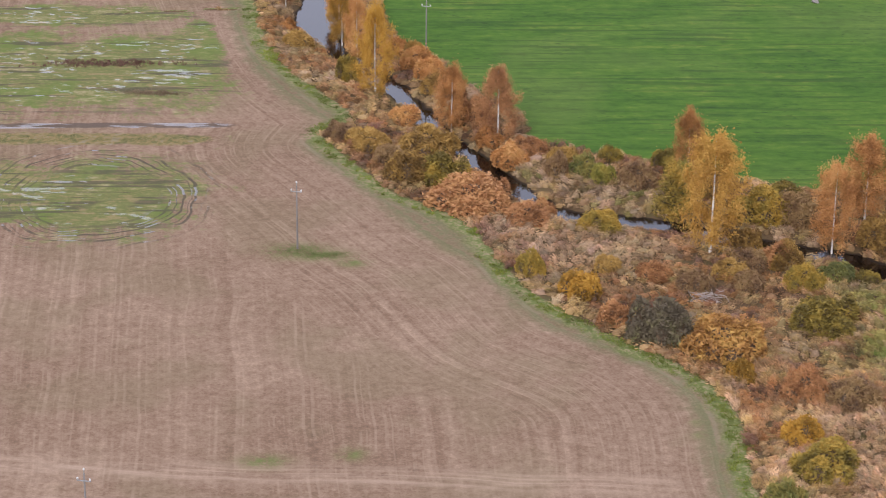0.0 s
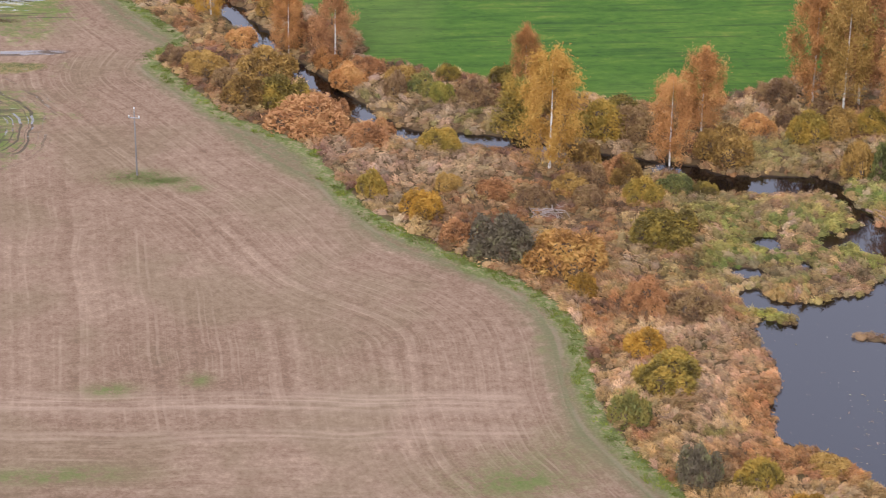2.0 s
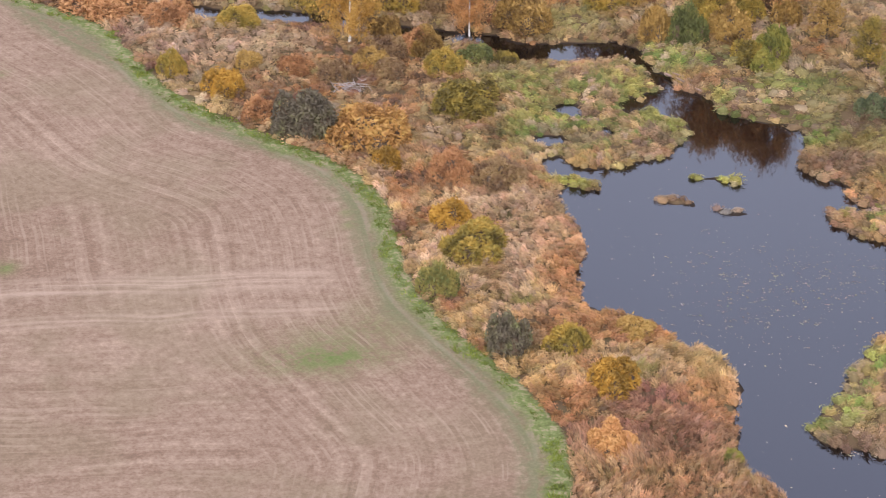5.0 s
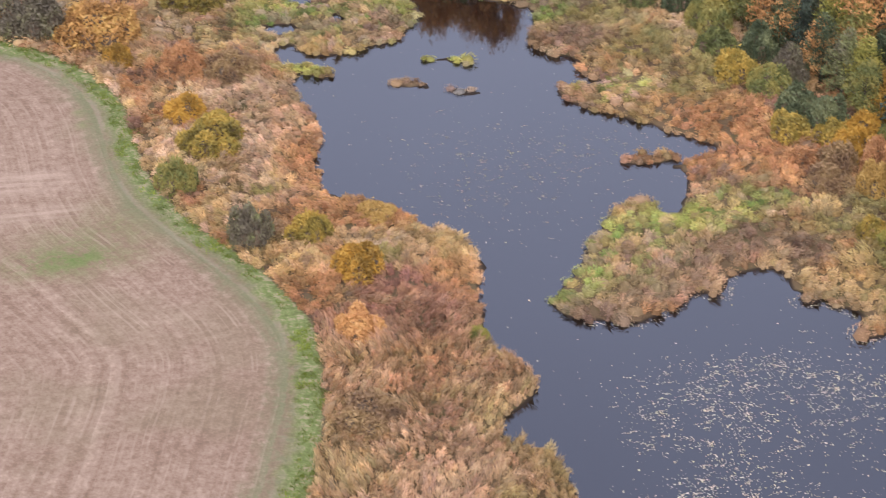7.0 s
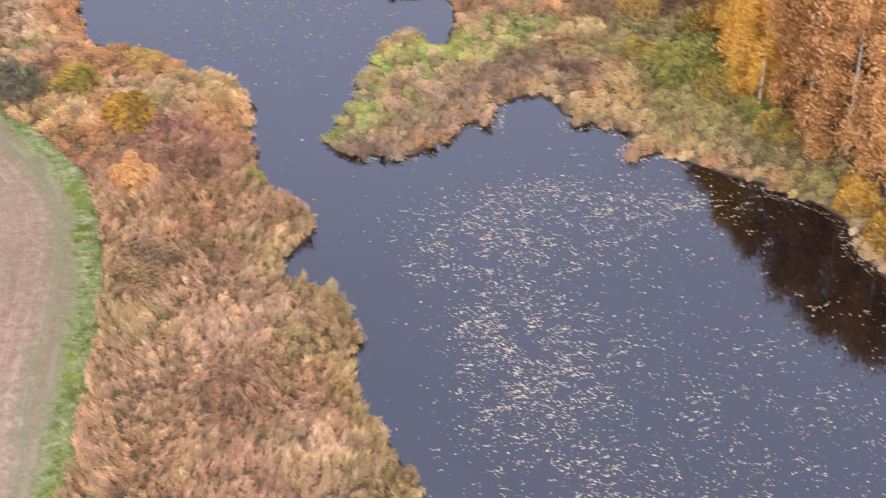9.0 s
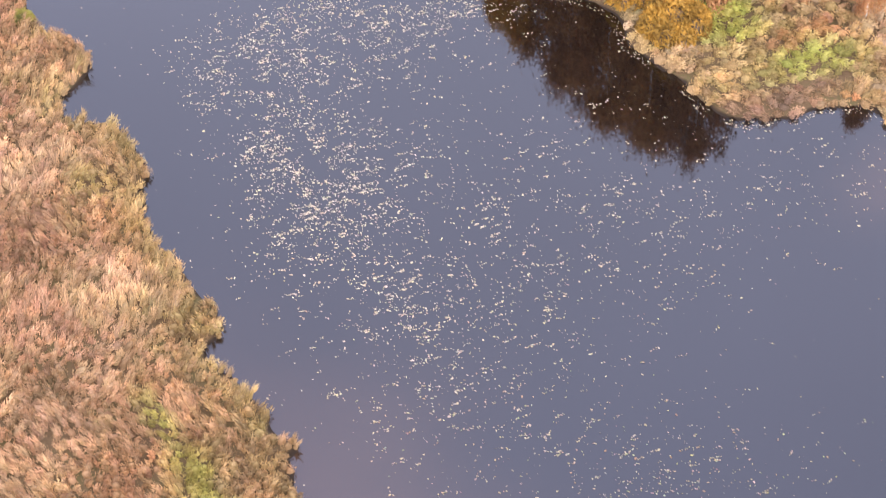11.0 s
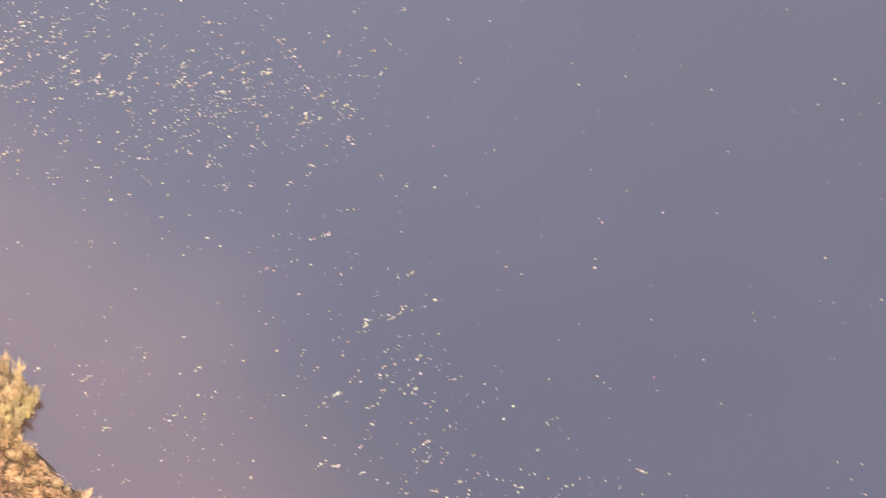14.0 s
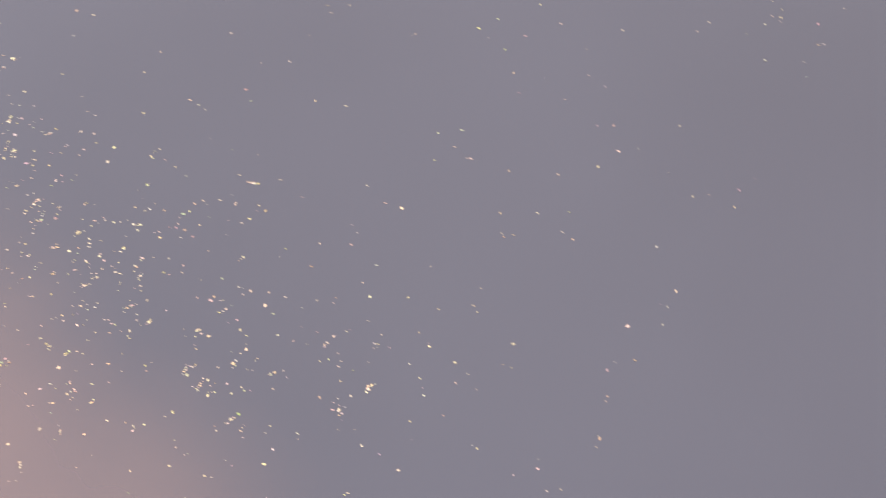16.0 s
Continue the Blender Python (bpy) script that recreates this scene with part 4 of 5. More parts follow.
def shrub(x, y, wide, tall, tone, k):
    base = new("willow_shrub")
    base.matrix_world = pose(x, y, ground_at(x, y) - 0.05, 0, 0, 57 * k)
    base.scale = (wide / 2 * (1.0 + 0.12 * math.sin(3 * k)), wide / 2 * (1.0 + 0.12 * math.cos(5 * k)), tall)
    form = 6 + k % 4 if wide > 6.2 else k % 6
    stem_mes, core_me, leaves_me = SHRUBS[form]
    for me in stem_mes:
        part("stem", me, base)
    part("twig_mass", core_me, base, "added solid core, dark as shade behind the leaves")
    if (tone, form) not in SHRUB_SKINS:
        me = leaves_me.copy()
        me.materials.append(LEAVES[tone])
        SHRUB_SKINS[tone, form] = me
    part("foliage", SHRUB_SKINS[tone, form], base)
    words = {"ochre": "rounded willow shrub with ochre autumn leaves", "gold": "rounded shrub in golden yellow autumn leaf", "orange": "low spreading shrub in bright orange autumn leaf",
             "tawny": "spreading willow shrub in tawny orange autumn leaf", "rust": "spreading shrub with rust-red withered leaves", "brown": "half-bare brown shrub among dead grass", "olive": "dense olive-green willow shrub turning yellow",
             "green": "dark green shrub among dead grass", "lime": "small yellow-green shrub in the marsh", "grey": "large half-bare grey willow shrub", "teal": "dark grey-green willow shrub below the wood"}
    return tagged(base, words[tone], "shrub", "willow shrubs")


SHRUB_SKINS = {}
# place, width, height, colour
CREEK_SHRUBS = [(-9.9, 340.5, 6.4, 2.4, "brown"), (-5.2, 335.9, 7.5, 3.2, "ochre"), (3.5, 336.0, 10.9, 4.1, "ochre"), (0.2, 324.3, 8.1, 4.3, "ochre"), (5.8, 322.9, 8.9, 4.6, "olive"),
                (9.3, 314.6, 11.9, 4.9, "rust"), (16.6, 309.5, 7.8, 3.0, "rust"), (-0.2, 348.4, 5.6, 2.6, "orange"), (28.1, 323.0, 4.5, 3.0, "lime"), (25.9, 326.2, 4.9, 3.4, "green"),
                (33.4, 323.1, 6.5, 3.6, "brown"), (21.8, 326.2, 4.1, 3.9, "brown"), (15.1, 331.9, 8.5, 3.2, "orange"), (22.9, 330.6, 5.0, 2.5, "ochre")]
NORTH_SHRUBS = [(49.6, 310.8, 9.5, 4.8, "olive"), (53.4, 309.9, 7.1, 4.3, "brown"), (46.1, 301.0, 5.4, 3.3, "ochre"), (50.6, 295.6, 6.8, 3.5, "ochre"), (45.1, 293.8, 6.0, 2.9, "brown"),
                (65.5, 301.3, 8.6, 4.6, "ochre"), (-18.1, 382.7, 5.6, 2.4, "ochre"), (-19.6, 391.3, 3.8, 2.1, "orange"), (2.1, 371.8, 6.4, 3.7, "orange"), (4.7, 361.3, 5.4, 3.2, "ochre"),
                (-9.2, 366.4, 4.1, 4.4, "olive"), (52.8, 314.6, 9.6, 3.7, "olive"), (76.4, 320.7, 6.6, 3.2, "brown"), (82.5, 307.5, 6.4, 4.4, "ochre"), (91.0, 296.8, 5.5, 3.6, "olive")]
MARSH_SHRUBS = [(16.4, 291.9, 4.5, 3.7, "olive"), (22.5, 286.0, 5.9, 3.5, "gold"), (26.0, 277.1, 5.7, 3.2, "rust"), (31.2, 272.4, 9.9, 6.0, "grey"), (28.6, 277.2, 2.4, 2.4, "gold"),
                (39.5, 269.7, 10.6, 4.6, "tawny"), (40.4, 262.2, 4.5, 2.8, "gold"), (53.0, 277.3, 10.9, 4.0, "olive"), (47.4, 257.2, 7.5, 4.4, "rust"), (52.7, 255.9, 6.8, 3.4, "brown"),
                (45.6, 246.5, 5.6, 3.2, "gold"), (47.2, 239.1, 9.0, 3.6, "olive"), (41.2, 230.1, 5.6, 4.2, "green"), (46.4, 217.1, 6.0, 4.8, "grey"), (52.3, 216.5, 4.8, 3.2, "olive"),
                (55.8, 208.7, 6.2, 3.3, "gold")]
EAST_SHRUBS = [(49.6, 295.4, 5.5, 3.2, "rust"), (45.0, 287.7, 6.0, 2.5, "brown"), (32.6, 290.8, 5.2, 2.6, "rust"), (37.6, 288.4, 6.0, 2.5, "brown"), (56.7, 291.2, 5.3, 2.2, "green"),
               (51.9, 288.7, 6.7, 3.2, "olive"), (78.0, 306.0, 6.4, 4.4, "olive"), (82.5, 294.8, 6.2, 5.0, "ochre"), (86.5, 293.4, 5.4, 5.8, "green"), (92.5, 293.8, 7.0, 5.0, "ochre"),
               (96.2, 285.9, 5.4, 5.2, "lime"), (52.9, 197.6, 7.6, 2.8, "orange"), (49.9, 182.6, 7.8, 3.4, "brown"), (53.5, 216.8, 4.6, 3.0, "olive")]
BANK_SHRUBS = [(111.7, 212.3, 5.6, 3.0, "brown"), (116.3, 210.3, 5.6, 3.6, "ochre"), (113.8, 215.5, 6.0, 3.8, "brown"), (118.2, 214.2, 5.4, 4.4, "rust"), (110.8, 217.9, 5.2, 2.4, "rust"), (64.7, 194.2, 2.9, 1.3, "lime"), (119.9, 160.5, 8.5, 4.2, "gold"),
               (119.6, 167.6, 5.2, 3.1, "gold"), (116.3, 191.1, 6.1, 3.9, "olive"), (113.9, 199.7, 4.6, 2.0, "lime"), (118.0, 181.9, 5.4, 3.2, "olive")]
THICKET = [
    (-1.6, 377.2, 5.6, 3.3, "orange"), (1.6, 375.1, 5.5, 3.3, "ochre"), (4.0, 367.0, 5.4, 3.5, "orange"), (7.3, 358.3, 5.3, 3.7, "rust"), (10.7, 348.4, 5.2, 3.6, "rust"),
    (12.2, 339.0, 5.9, 2.8, "orange"), (18.1, 334.5, 6.7, 2.5, "rust"), (41.8, 317.9, 5.6, 3.2, "ochre"), (-6.5, 338.2, 5.1, 2.6, "ochre"), (-2.3, 330.4, 5.8, 2.9, "brown"),
    (12.2, 318.7, 6.4, 3.1, "rust"), (19.2, 314.7, 4.8, 2.4, "rust"), (38.0, 328.5, 5.0, 3.0, "olive"), (29.9, 330.6, 4.1, 2.6, "olive"),
]
UNDERWOOD = [
    (81.9, 312.1, 5.7, 3.2, "brown"), (87.6, 308.6, 6.5, 3.6, "olive"), (92.2, 304.1, 6.4, 3.5, "olive"), (96.6, 299.7, 6.4, 3.9, "olive"), (101.3, 296.7, 4.8, 3.7, "ochre"),
    (76.8, 311.2, 5.6, 2.8, "brown"), (71.4, 309.1, 6.4, 2.8, "orange"), (26.6, 307.3, 7.0, 2.7, "olive"), (26.8, 293.2, 4.5, 1.9, "ochre"), (94.3, 283.4, 4.6, 2.7, "lime"),
    (92.8, 286.3, 6.1, 3.0, "olive"), (42.5, 291.5, 5.3, 2.4, "ochre"), (60.5, 289.7, 4.5, 1.9, "olive"),
]
FAR_BANK = [
    (61.1, 219.0, 4.9, 2.0, "ochre"), (112.3, 224.4, 6.0, 2.8, "olive"), (115.7, 217.8, 5.2, 3.6, "gold"), (119.4, 209.4, 5.8, 3.4, "brown"), (112.9, 195.0, 4.9, 3.0, "lime"),
    (117.4, 185.7, 4.2, 2.4, "lime"), (120.7, 177.3, 4.1, 2.0, "ochre"), (120.2, 169.6, 4.0, 2.3, "gold"), (111.6, 201.9, 4.4, 2.1, "olive"),
]
WOOD_FRINGE = [
    (111.5, 259.5, 6.0, 4.0, "teal"), (113.5, 252.5, 6.5, 4.6, "green"), (111.8, 246.0, 5.5, 3.4, "green"), (111.6, 239.6, 6.2, 3.6, "olive"), (114.2, 235.0, 6.4, 4.0, "green"),
    (115.0, 229.5, 6.2, 4.0, "teal"), (117.0, 225.3, 6.4, 4.2, "teal"), (119.6, 221.5, 6.0, 3.8, "gold"), (116.0, 221.5, 5.0, 3.0, "olive"), (122.0, 217.5, 6.5, 4.4, "green"),
    (116.4, 243.5, 6.5, 5.0, "teal"), (117.5, 237.0, 6.5, 5.2, "grey"), (107.5, 262.5, 5.6, 3.0, "green"), (104.0, 268.0, 5.6, 2.8, "teal"), (121.5, 210.5, 6.0, 4.0, "teal"),
    (120.0, 204.0, 5.0, 2.4, "olive"), (117.8, 198.0, 6.2, 3.0, "lime"), (120.5, 195.0, 6.0, 3.6, "lime"), (122.5, 189.0, 6.0, 3.6, "olive"),
]
for k, row in enumerate(CREEK_SHRUBS + NORTH_SHRUBS + MARSH_SHRUBS + EAST_SHRUBS + BANK_SHRUBS + THICKET + UNDERWOOD + FAR_BANK + WOOD_FRINGE):
    shrub(*row, k)


# ---- trees ----
def birch_meshes(seed, leaves, slim=0.17, start=0.25):
    """Trunk, limbs and hanging leaves of a birch one metre high, to be sized."""
    r = np.random.default_rng(seed)
    bend = r.uniform(-0.012, 0.012, (2,))
    spine = [(bend[0] * math.sin(3 * t), bend[1] * math.sin(2.4 * t + 1), t) for t in np.linspace(-0.01, 0.97, 10)]
    trunk = tube(spine, np.linspace(0.012, 0.0024, 10), 8)
    limbs, anchors = [], []
    for k in range(40):
        t = start + (0.97 - start) * (k / 39) ** 0.95
        a = 2.4 * k + r.uniform(-0.5, 0.5)
        full = math.sin(math.pi * min(1, 0.2 + 0.8 * (t - start) / (1 - start))) ** 0.7 + 0.06
        out = slim * full * r.uniform(0.65, 1.15)
        foot = Vector((bend[0] * math.sin(3 * t), bend[1] * math.sin(2.4 * t + 1), t))
        tip = foot + Vector((out * math.cos(a), out * math.sin(a), out * r.uniform(0.3, 0.9)))
        limbs.append(tube([foot, foot.lerp(tip, 0.5) + Vector((0, 0, 0.01)), tip], (0.0036, 0.0022, 0.0008), 4))
        for s in (0.6, 0.8, 1.0):
            anchors.append((*foot.lerp(tip, s), 0.036 + 0.022 * r.random()))
    anchors = np.array(anchors)
    pick = anchors[r.integers(0, len(anchors), leaves)]
    off = r.normal(0, 0.55, (leaves, 3))
    off[:, 2] = 2.0 * off[:, 2] - 0.9
    return trunk, limbs, leaf_cards(pick[:, :3] + off * pick[:, 3:], 0.0165 * math.sqrt(5200 / leaves), 0.9)


BIRCHES = []
for k in range(5):
    tr, li, (lv, lf) = birch_meshes(300 + k, (18000, 16000, 18000, 2600, 18000)[k], (0.235, 0.2, 0.23, 0.19, 0.2)[k], (0.13, 0.18, 0.06, 0.12, 0.1)[k])
    BIRCHES.append((mesh_from("trunk", *tr, BIRCH_BARK, smooth=True), [mesh_from("branch", *b, TWIG) for b in li[::4]], mesh_from("branchwork", *joined(li), TWIG), mesh_from("crown", lv, lf)))
TREE_SKINS = {}


def birch(x, y, tall, tone, k, form, near=True):
    base = new("birch_tree")
    base.matrix_world = pose(x, y, ground_at(x, y) - 0.05, 0, 0, 83 * k)
    girth = tall * (1.0 + 0.15 * math.sin(5 * k))
    base.scale = (girth, girth, tall)
    trunk_me, branch_mes, rest_me, leaves_me = BIRCHES[form]
    part("trunk", trunk_me, base, "white birch trunk with dark marks")
    if near:
        for me in branch_mes:
            part("branch", me, base)
    else:
        tagged(part("branchwork", rest_me, base), kind="stuff")
    if (tone, form) not in TREE_SKINS:
        me = leaves_me.copy()
        me.materials.append(LEAVES[tone])
        TREE_SKINS[tone, form] = me
    part("crown", TREE_SKINS[tone, form], base)
    words = {"honey": "tall birch with honey-coloured autumn crown", "amber": "tall aspen in glowing amber leaf", "gold": "tall birch with golden autumn crown", "orange": "slender birch with orange autumn leaves", "rust": "birch with thinning rust-brown crown", "olive": "birch still olive green low down",
             "ochre": "birch with ochre autumn crown", "green": "leafy tree with dark green crown", "grey": "half-bare grey tree", "lime": "young tree turning yellow-green"}
    return tagged(base, words[tone], "tree", "birches by the water")


# place, height, colour
BIRCH_ROWS = [(40.6, 297.0, 17.2, "honey"), (40.2, 322.1, 11.5, "orange"), (57.6, 300.6, 13.0, "orange"), (63.3, 308.0, 13.0, "orange"), (13.7, 339.5, 11.6, "rust"), (7.0, 345.5, 10.5, "orange"),
              (-4.7, 361.2, 14.5, "gold"), (-7.9, 378.5, 10.5, "orange"), (-11.3, 397.3, 11.0, "orange"), (-20.6, 402, 8, "rust"), (81.5, 319.0, 17.0, "orange"), (84.9, 314.5, 19.0, "ochre"),
              (91.2, 309.2, 13.0, "orange"), (94.0, 305.5, 21.0, "orange"), (97, 310, 19, "rust"), (99.1, 302.8, 21.0, "orange"), (101.3, 299.6, 21, "orange"), (88, 318, 19, "rust"), (-10.5, 385, 9, "gold")]
POND_BIRCHES = [(123.5, 168.5, 20, "orange"), (126, 163.5, 19, "rust"), (119.8, 193.0, 17, "amber"), (122.7, 175.4, 21.0, "orange"), (129.0, 177.4, 21, "rust"), (122.4, 182.8, 20.5, "orange"), (126.5, 170.5, 18.0, "gold"), (119.5, 188.0, 17.0, "amber"), (127.5, 184.5, 18.5, "orange"), (131.0, 170.5, 17.0, "orange"),
                (122.6, 201.2, 18.0, "amber"), (134.0, 162.0, 15.0, "rust"), (138.0, 153.0, 12.0, "rust"), (133.0, 186.0, 19.0, "rust")]
for k, (x, y, tall, tone) in enumerate(BIRCH_ROWS + POND_BIRCHES):
    birch(x, y, tall, tone, k, (2, 4)[k % 2] if k >= len(BIRCH_ROWS) else (0 if k == 0 else 2 if k in (4, 5, 6, 7) else k % 2))


def spruce_meshes(seed, tiers=17):
    """Trunk and drooping needle boughs of a spruce one metre high."""
    r = np.random.default_rng(seed)
    trunk = tube([(0, 0, -0.01), (0, 0, 0.5), (0, 0, 0.99)], (0.016, 0.009, 0.001), 7)
    places = []
    for k in range(tiers):
        t = 0.06 + 0.9 * k / tiers
        long = 0.2 * (1 - t) ** 0.8 + 0.012
        for m in range(9):
            a = 2 * math.pi * (m + r.random()) / 9
            own = long * r.uniform(0.75, 1.15)
            for s in np.linspace(0.15, 1, 12):
                places.append((s * own * math.cos(a), s * own * math.sin(a), t + 0.03 - 0.42 * own * s))
    places = np.array(places)
    places += r.normal(0, 0.008, places.shape)
    return trunk, leaf_cards(places, 0.019, 0.5)


SPRUCES = []
for k in range(3):
    tr, (lv, lf) = spruce_meshes(500 + k)
    SPRUCES.append((mesh_from("trunk", *tr, DARK_BARK), mesh_from("crown", lv, lf, LEAVES["spruce"])))


def spruce(x, y, tall, k):
    base = new("spruce_tree")
    base.matrix_world = pose(x, y, ground_at(x, y) - 0.05, 0, 0, 71 * k)
    base.scale = (tall * 1.05, tall * 1.05, tall)
    part("trunk", SPRUCES[k % 3][0], base)
    part("crown", SPRUCES[k % 3][1], base)
    return tagged(base, "dark green spruce at the edge of the wood", "tree", "trees of the wood")


def broad_tree_meshes(seed, count=4200):
    r = np.random.default_rng(seed)
    pieces, lumps = [tube([(0, 0, -0.01), (0.01, 0, 0.3), (0.0, 0.01, 0.7)], (0.02, 0.015, 0.006), 7)], []
    for k in range(26):
        a, t = 2.4 * k, 0.06 + 0.72 * k / 26
        out = 0.25 * math.sin(math.pi * (0.3 + 0.66 * k / 26)) * r.uniform(0.7, 1.15)
        tip = (out * math.cos(a), out * math.sin(a), t + 0.13 * r.uniform(0.6, 1.5))
        pieces.append(tube([(0, 0, t), tip], (0.008, 0.002), 4))
        lumps.append((*tip, r.uniform(0.07, 0.12)))
        lumps.append((tip[0] * 0.5, tip[1] * 0.5, tip[2] + 0.03, r.uniform(0.07, 0.12)))
    lumps = np.array(lumps)
    pick = lumps[r.integers(0, len(lumps), count)]
    way = r.normal(0, 1, (count, 3))
    way /= np.linalg.norm(way, axis=1)[:, None]
    return joined(pieces), leaf_cards(pick[:, :3] + way * pick[:, 3:] * r.uniform(0.3, 1.1, (count, 1)) ** 0.6, 0.017, 0.15)


BROAD = []
for k in range(3):
    (sv, sf), (lv, lf) = broad_tree_meshes(600 + k)
    BROAD.append((mesh_from("trunk", sv, sf, DARK_BARK), mesh_from("crown", lv, lf)))
BROAD_SKINS = {}


def broad_tree(x, y, tall, tone, k):
    base = new("broadleaf_tree")
    base.matrix_world = pose(x, y, ground_at(x, y) - 0.05, 0, 0, 47 * k)
    base.scale = (tall, tall, tall)
    part("trunk", BROAD[k % 3][0], base)
    if (tone, k % 3) not in BROAD_SKINS:
        me = BROAD[k % 3][1].copy()
        me.materials.append(LEAVES[tone])
        BROAD_SKINS[tone, k % 3] = me
    part("crown", BROAD_SKINS[tone, k % 3], base)
    words = {"green": "dark green leafy tree at the wood's edge", "gold": "aspen in bright golden autumn leaf", "grey": "half-bare grey-green willow tree", "olive": "olive-green tree at the wood's edge",
             "orange": "leafy tree turned orange", "teal": "grey-green willow tree with leaves down to the ground", "rust": "thin tree with rusty leaves", "lime": "small tree turning yellow-green", "ochre": "leafy tree in ochre autumn colour"}
    return tagged(base, words[tone], "tree", "trees of the wood")


# the wood's edge: place, height, colour
WOOD_EDGE = [(36.6, 307.8, 10.8, "olive"), (38.5, 311.5, 9, "lime"), (108, 281, 8, "olive"), (105, 290, 9, "ochre"), (123.5, 229.5, 9, "lime"), (124, 223.5, 8, "gold"), (121, 236, 9, "teal"), (119.5, 246, 12, "orange"),
             (127, 236, 14, "orange"), (123, 192, 9, "olive"), (127, 204, 13, "ochre"), (129, 196, 14, "gold"), (113, 265, 8, "teal"), (109, 273, 8, "green")]
for k, (x, y, tall, tone) in enumerate(WOOD_EDGE):
    broad_tree(x, y, tall, tone, k)
k = 0
for row, back in enumerate((2.5, 7.0, 12.0)):
    for a in np.arange(0, 1, 0.075):
        # a line along the foot of the wood, bowed towards the water
        y = 206 + 66 * a + rng.uniform(-1.6, 1.6)
        x = 124.5 - 11.5 * a**0.7 + back + rng.uniform(-1.4, 1.4)
        if row == 0 and y < 216:
            continue
        tone = ("teal", "green", "teal", "grey", "teal", "lime", "teal", "orange", "green")[(4 * k + row) % 9]
        if (k + row) % 4 == 1:
            spruce(x, y, rng.uniform(9, 13) + row, k)
        else:
            broad_tree(x, y, rng.uniform(7, 10) + 1.8 * row, tone, k)
        k += 1
for k, (x, y, tall) in enumerate([(138, 238, 16), (140, 262, 17), (116, 283, 14), (122, 292, 16), (134, 200, 16), (139, 190, 17), (141, 178, 15), (140, 212, 17)]):
    spruce(x, y, tall, k)
k = 0
for gx_, gy_ in [(a, b) for a in range(108, 160, 9) for b in range(160, 332, 10)]:
    x, y = gx_ + rng.uniform(-3, 3), gy_ + rng.uniform(-3, 3)
    if x < 133 + max(0, (200 - y) * 0.16) and y < 300 or x < 104 or (y < 170 and x < 146):
        continue
    k += 1
    if k % 3 == 0:
        spruce(x, y, rng.uniform(13, 18), k)
    else:
        birch(x, y, rng.uniform(13, 18), ("orange", "rust", "ochre", "gold")[k % 4], k, 3, False)


# ---- things in the fields ----
def pole_line():
    base = new("utility_pole")
    v, f = tube([(0, 0, -0.3), (0, 0, 4.5), (0, 0, 9.15)], (0.13, 0.11, 0.09), 12)
    bm = bmesh.new()
    vs = [bm.verts.new(p) for p in v]
    for face in f:
        bm.faces.new([vs[i] for i in face])
    bm.faces.new(vs[-12:])
    part("shaft", from_bmesh("shaft", bm, POLE, True), base)

    def bar(name, size, at, material, label=""):
        bm = bmesh.new()
        bmesh.ops.create_cube(bm, size=1)
        bmesh.ops.scale(bm, vec=size, verts=bm.verts)
        bmesh.ops.translate(bm, vec=at, verts=bm.verts)
        bmesh.ops.bevel(bm, geom=bm.edges[:], offset=0.012, segments=1, affect="EDGES")
        return part(name, from_bmesh(name, bm, material), base, label)

    bar("crossarm", (1.5, 0.11, 0.12), (0, -0.17, 8.35), STEEL, "galvanised steel crossarm")
    bar("bracket", (0.09, 0.12, 0.62), (0, 0, 9.2), STEEL)

    def insulator(at):
        bm = bmesh.new()
        profile = [(0.03, 0), (0.03, 0.06), (0.11, 0.07), (0.12, 0.13), (0.07, 0.16), (0.1, 0.19), (0.1, 0.25), (0.05, 0.3), (0.0, 0.31)]
        rings = [[bm.verts.new((at[0] + r * math.cos(a), at[1] + r * math.sin(a), at[2] + z)) for a in np.linspace(0, 2 * math.pi, 11)[:-1]] for r, z in profile[:-1]]
        for a, b in zip(rings[:-1], rings[1:]):
            for i in range(10):
                bm.faces.new((a[i], a[(i + 1) % 10], b[(i + 1) % 10], b[i]))
        bm.faces.new(rings[-1])
        part("insulator", from_bmesh("insulator", bm, PORCELAIN, True), base, "white porcelain insulator")

    for at in ((-0.68, -0.17, 8.41), (0.68, -0.17, 8.41), (0, 0, 9.5)):
        insulator(at)
    return tagged(base, "grey wooden power pole with white insulators", "utility pole", "poles of one power line")


first_pole = pole_line()
first_pole.matrix_world = pose(-14.5, 298.6, ground_at(-14.5, 298.6), 0, 0, -13)
for x, y in ((-33.3, 221.0), (3.4, 376.5)):
    copy_thing(first_pole, pose(x, y, ground_at(x, y), 0, 0, -13))


def boulder(x, y, size):
    bm = bmesh.new()
    bmesh.ops.create_icosphere(bm, subdivisions=3, radius=size)
    for v in bm.verts:
        v.co *= 1 + 0.35 * (noise.noise(v.co * 1.3 / size) + 0.4 * noise.noise(v.co * 3 / size))
        v.co.z *= 0.6
    ob = new("boulder", from_bmesh("boulder", bm, STONE, True))
    ob.matrix_world = pose(x, y, ground_at(x, y) + 0.2 * size)
    return tagged(ob, "grey boulder lying in the green crop", "stone")


boulder(71.5, 404.5, 0.65)


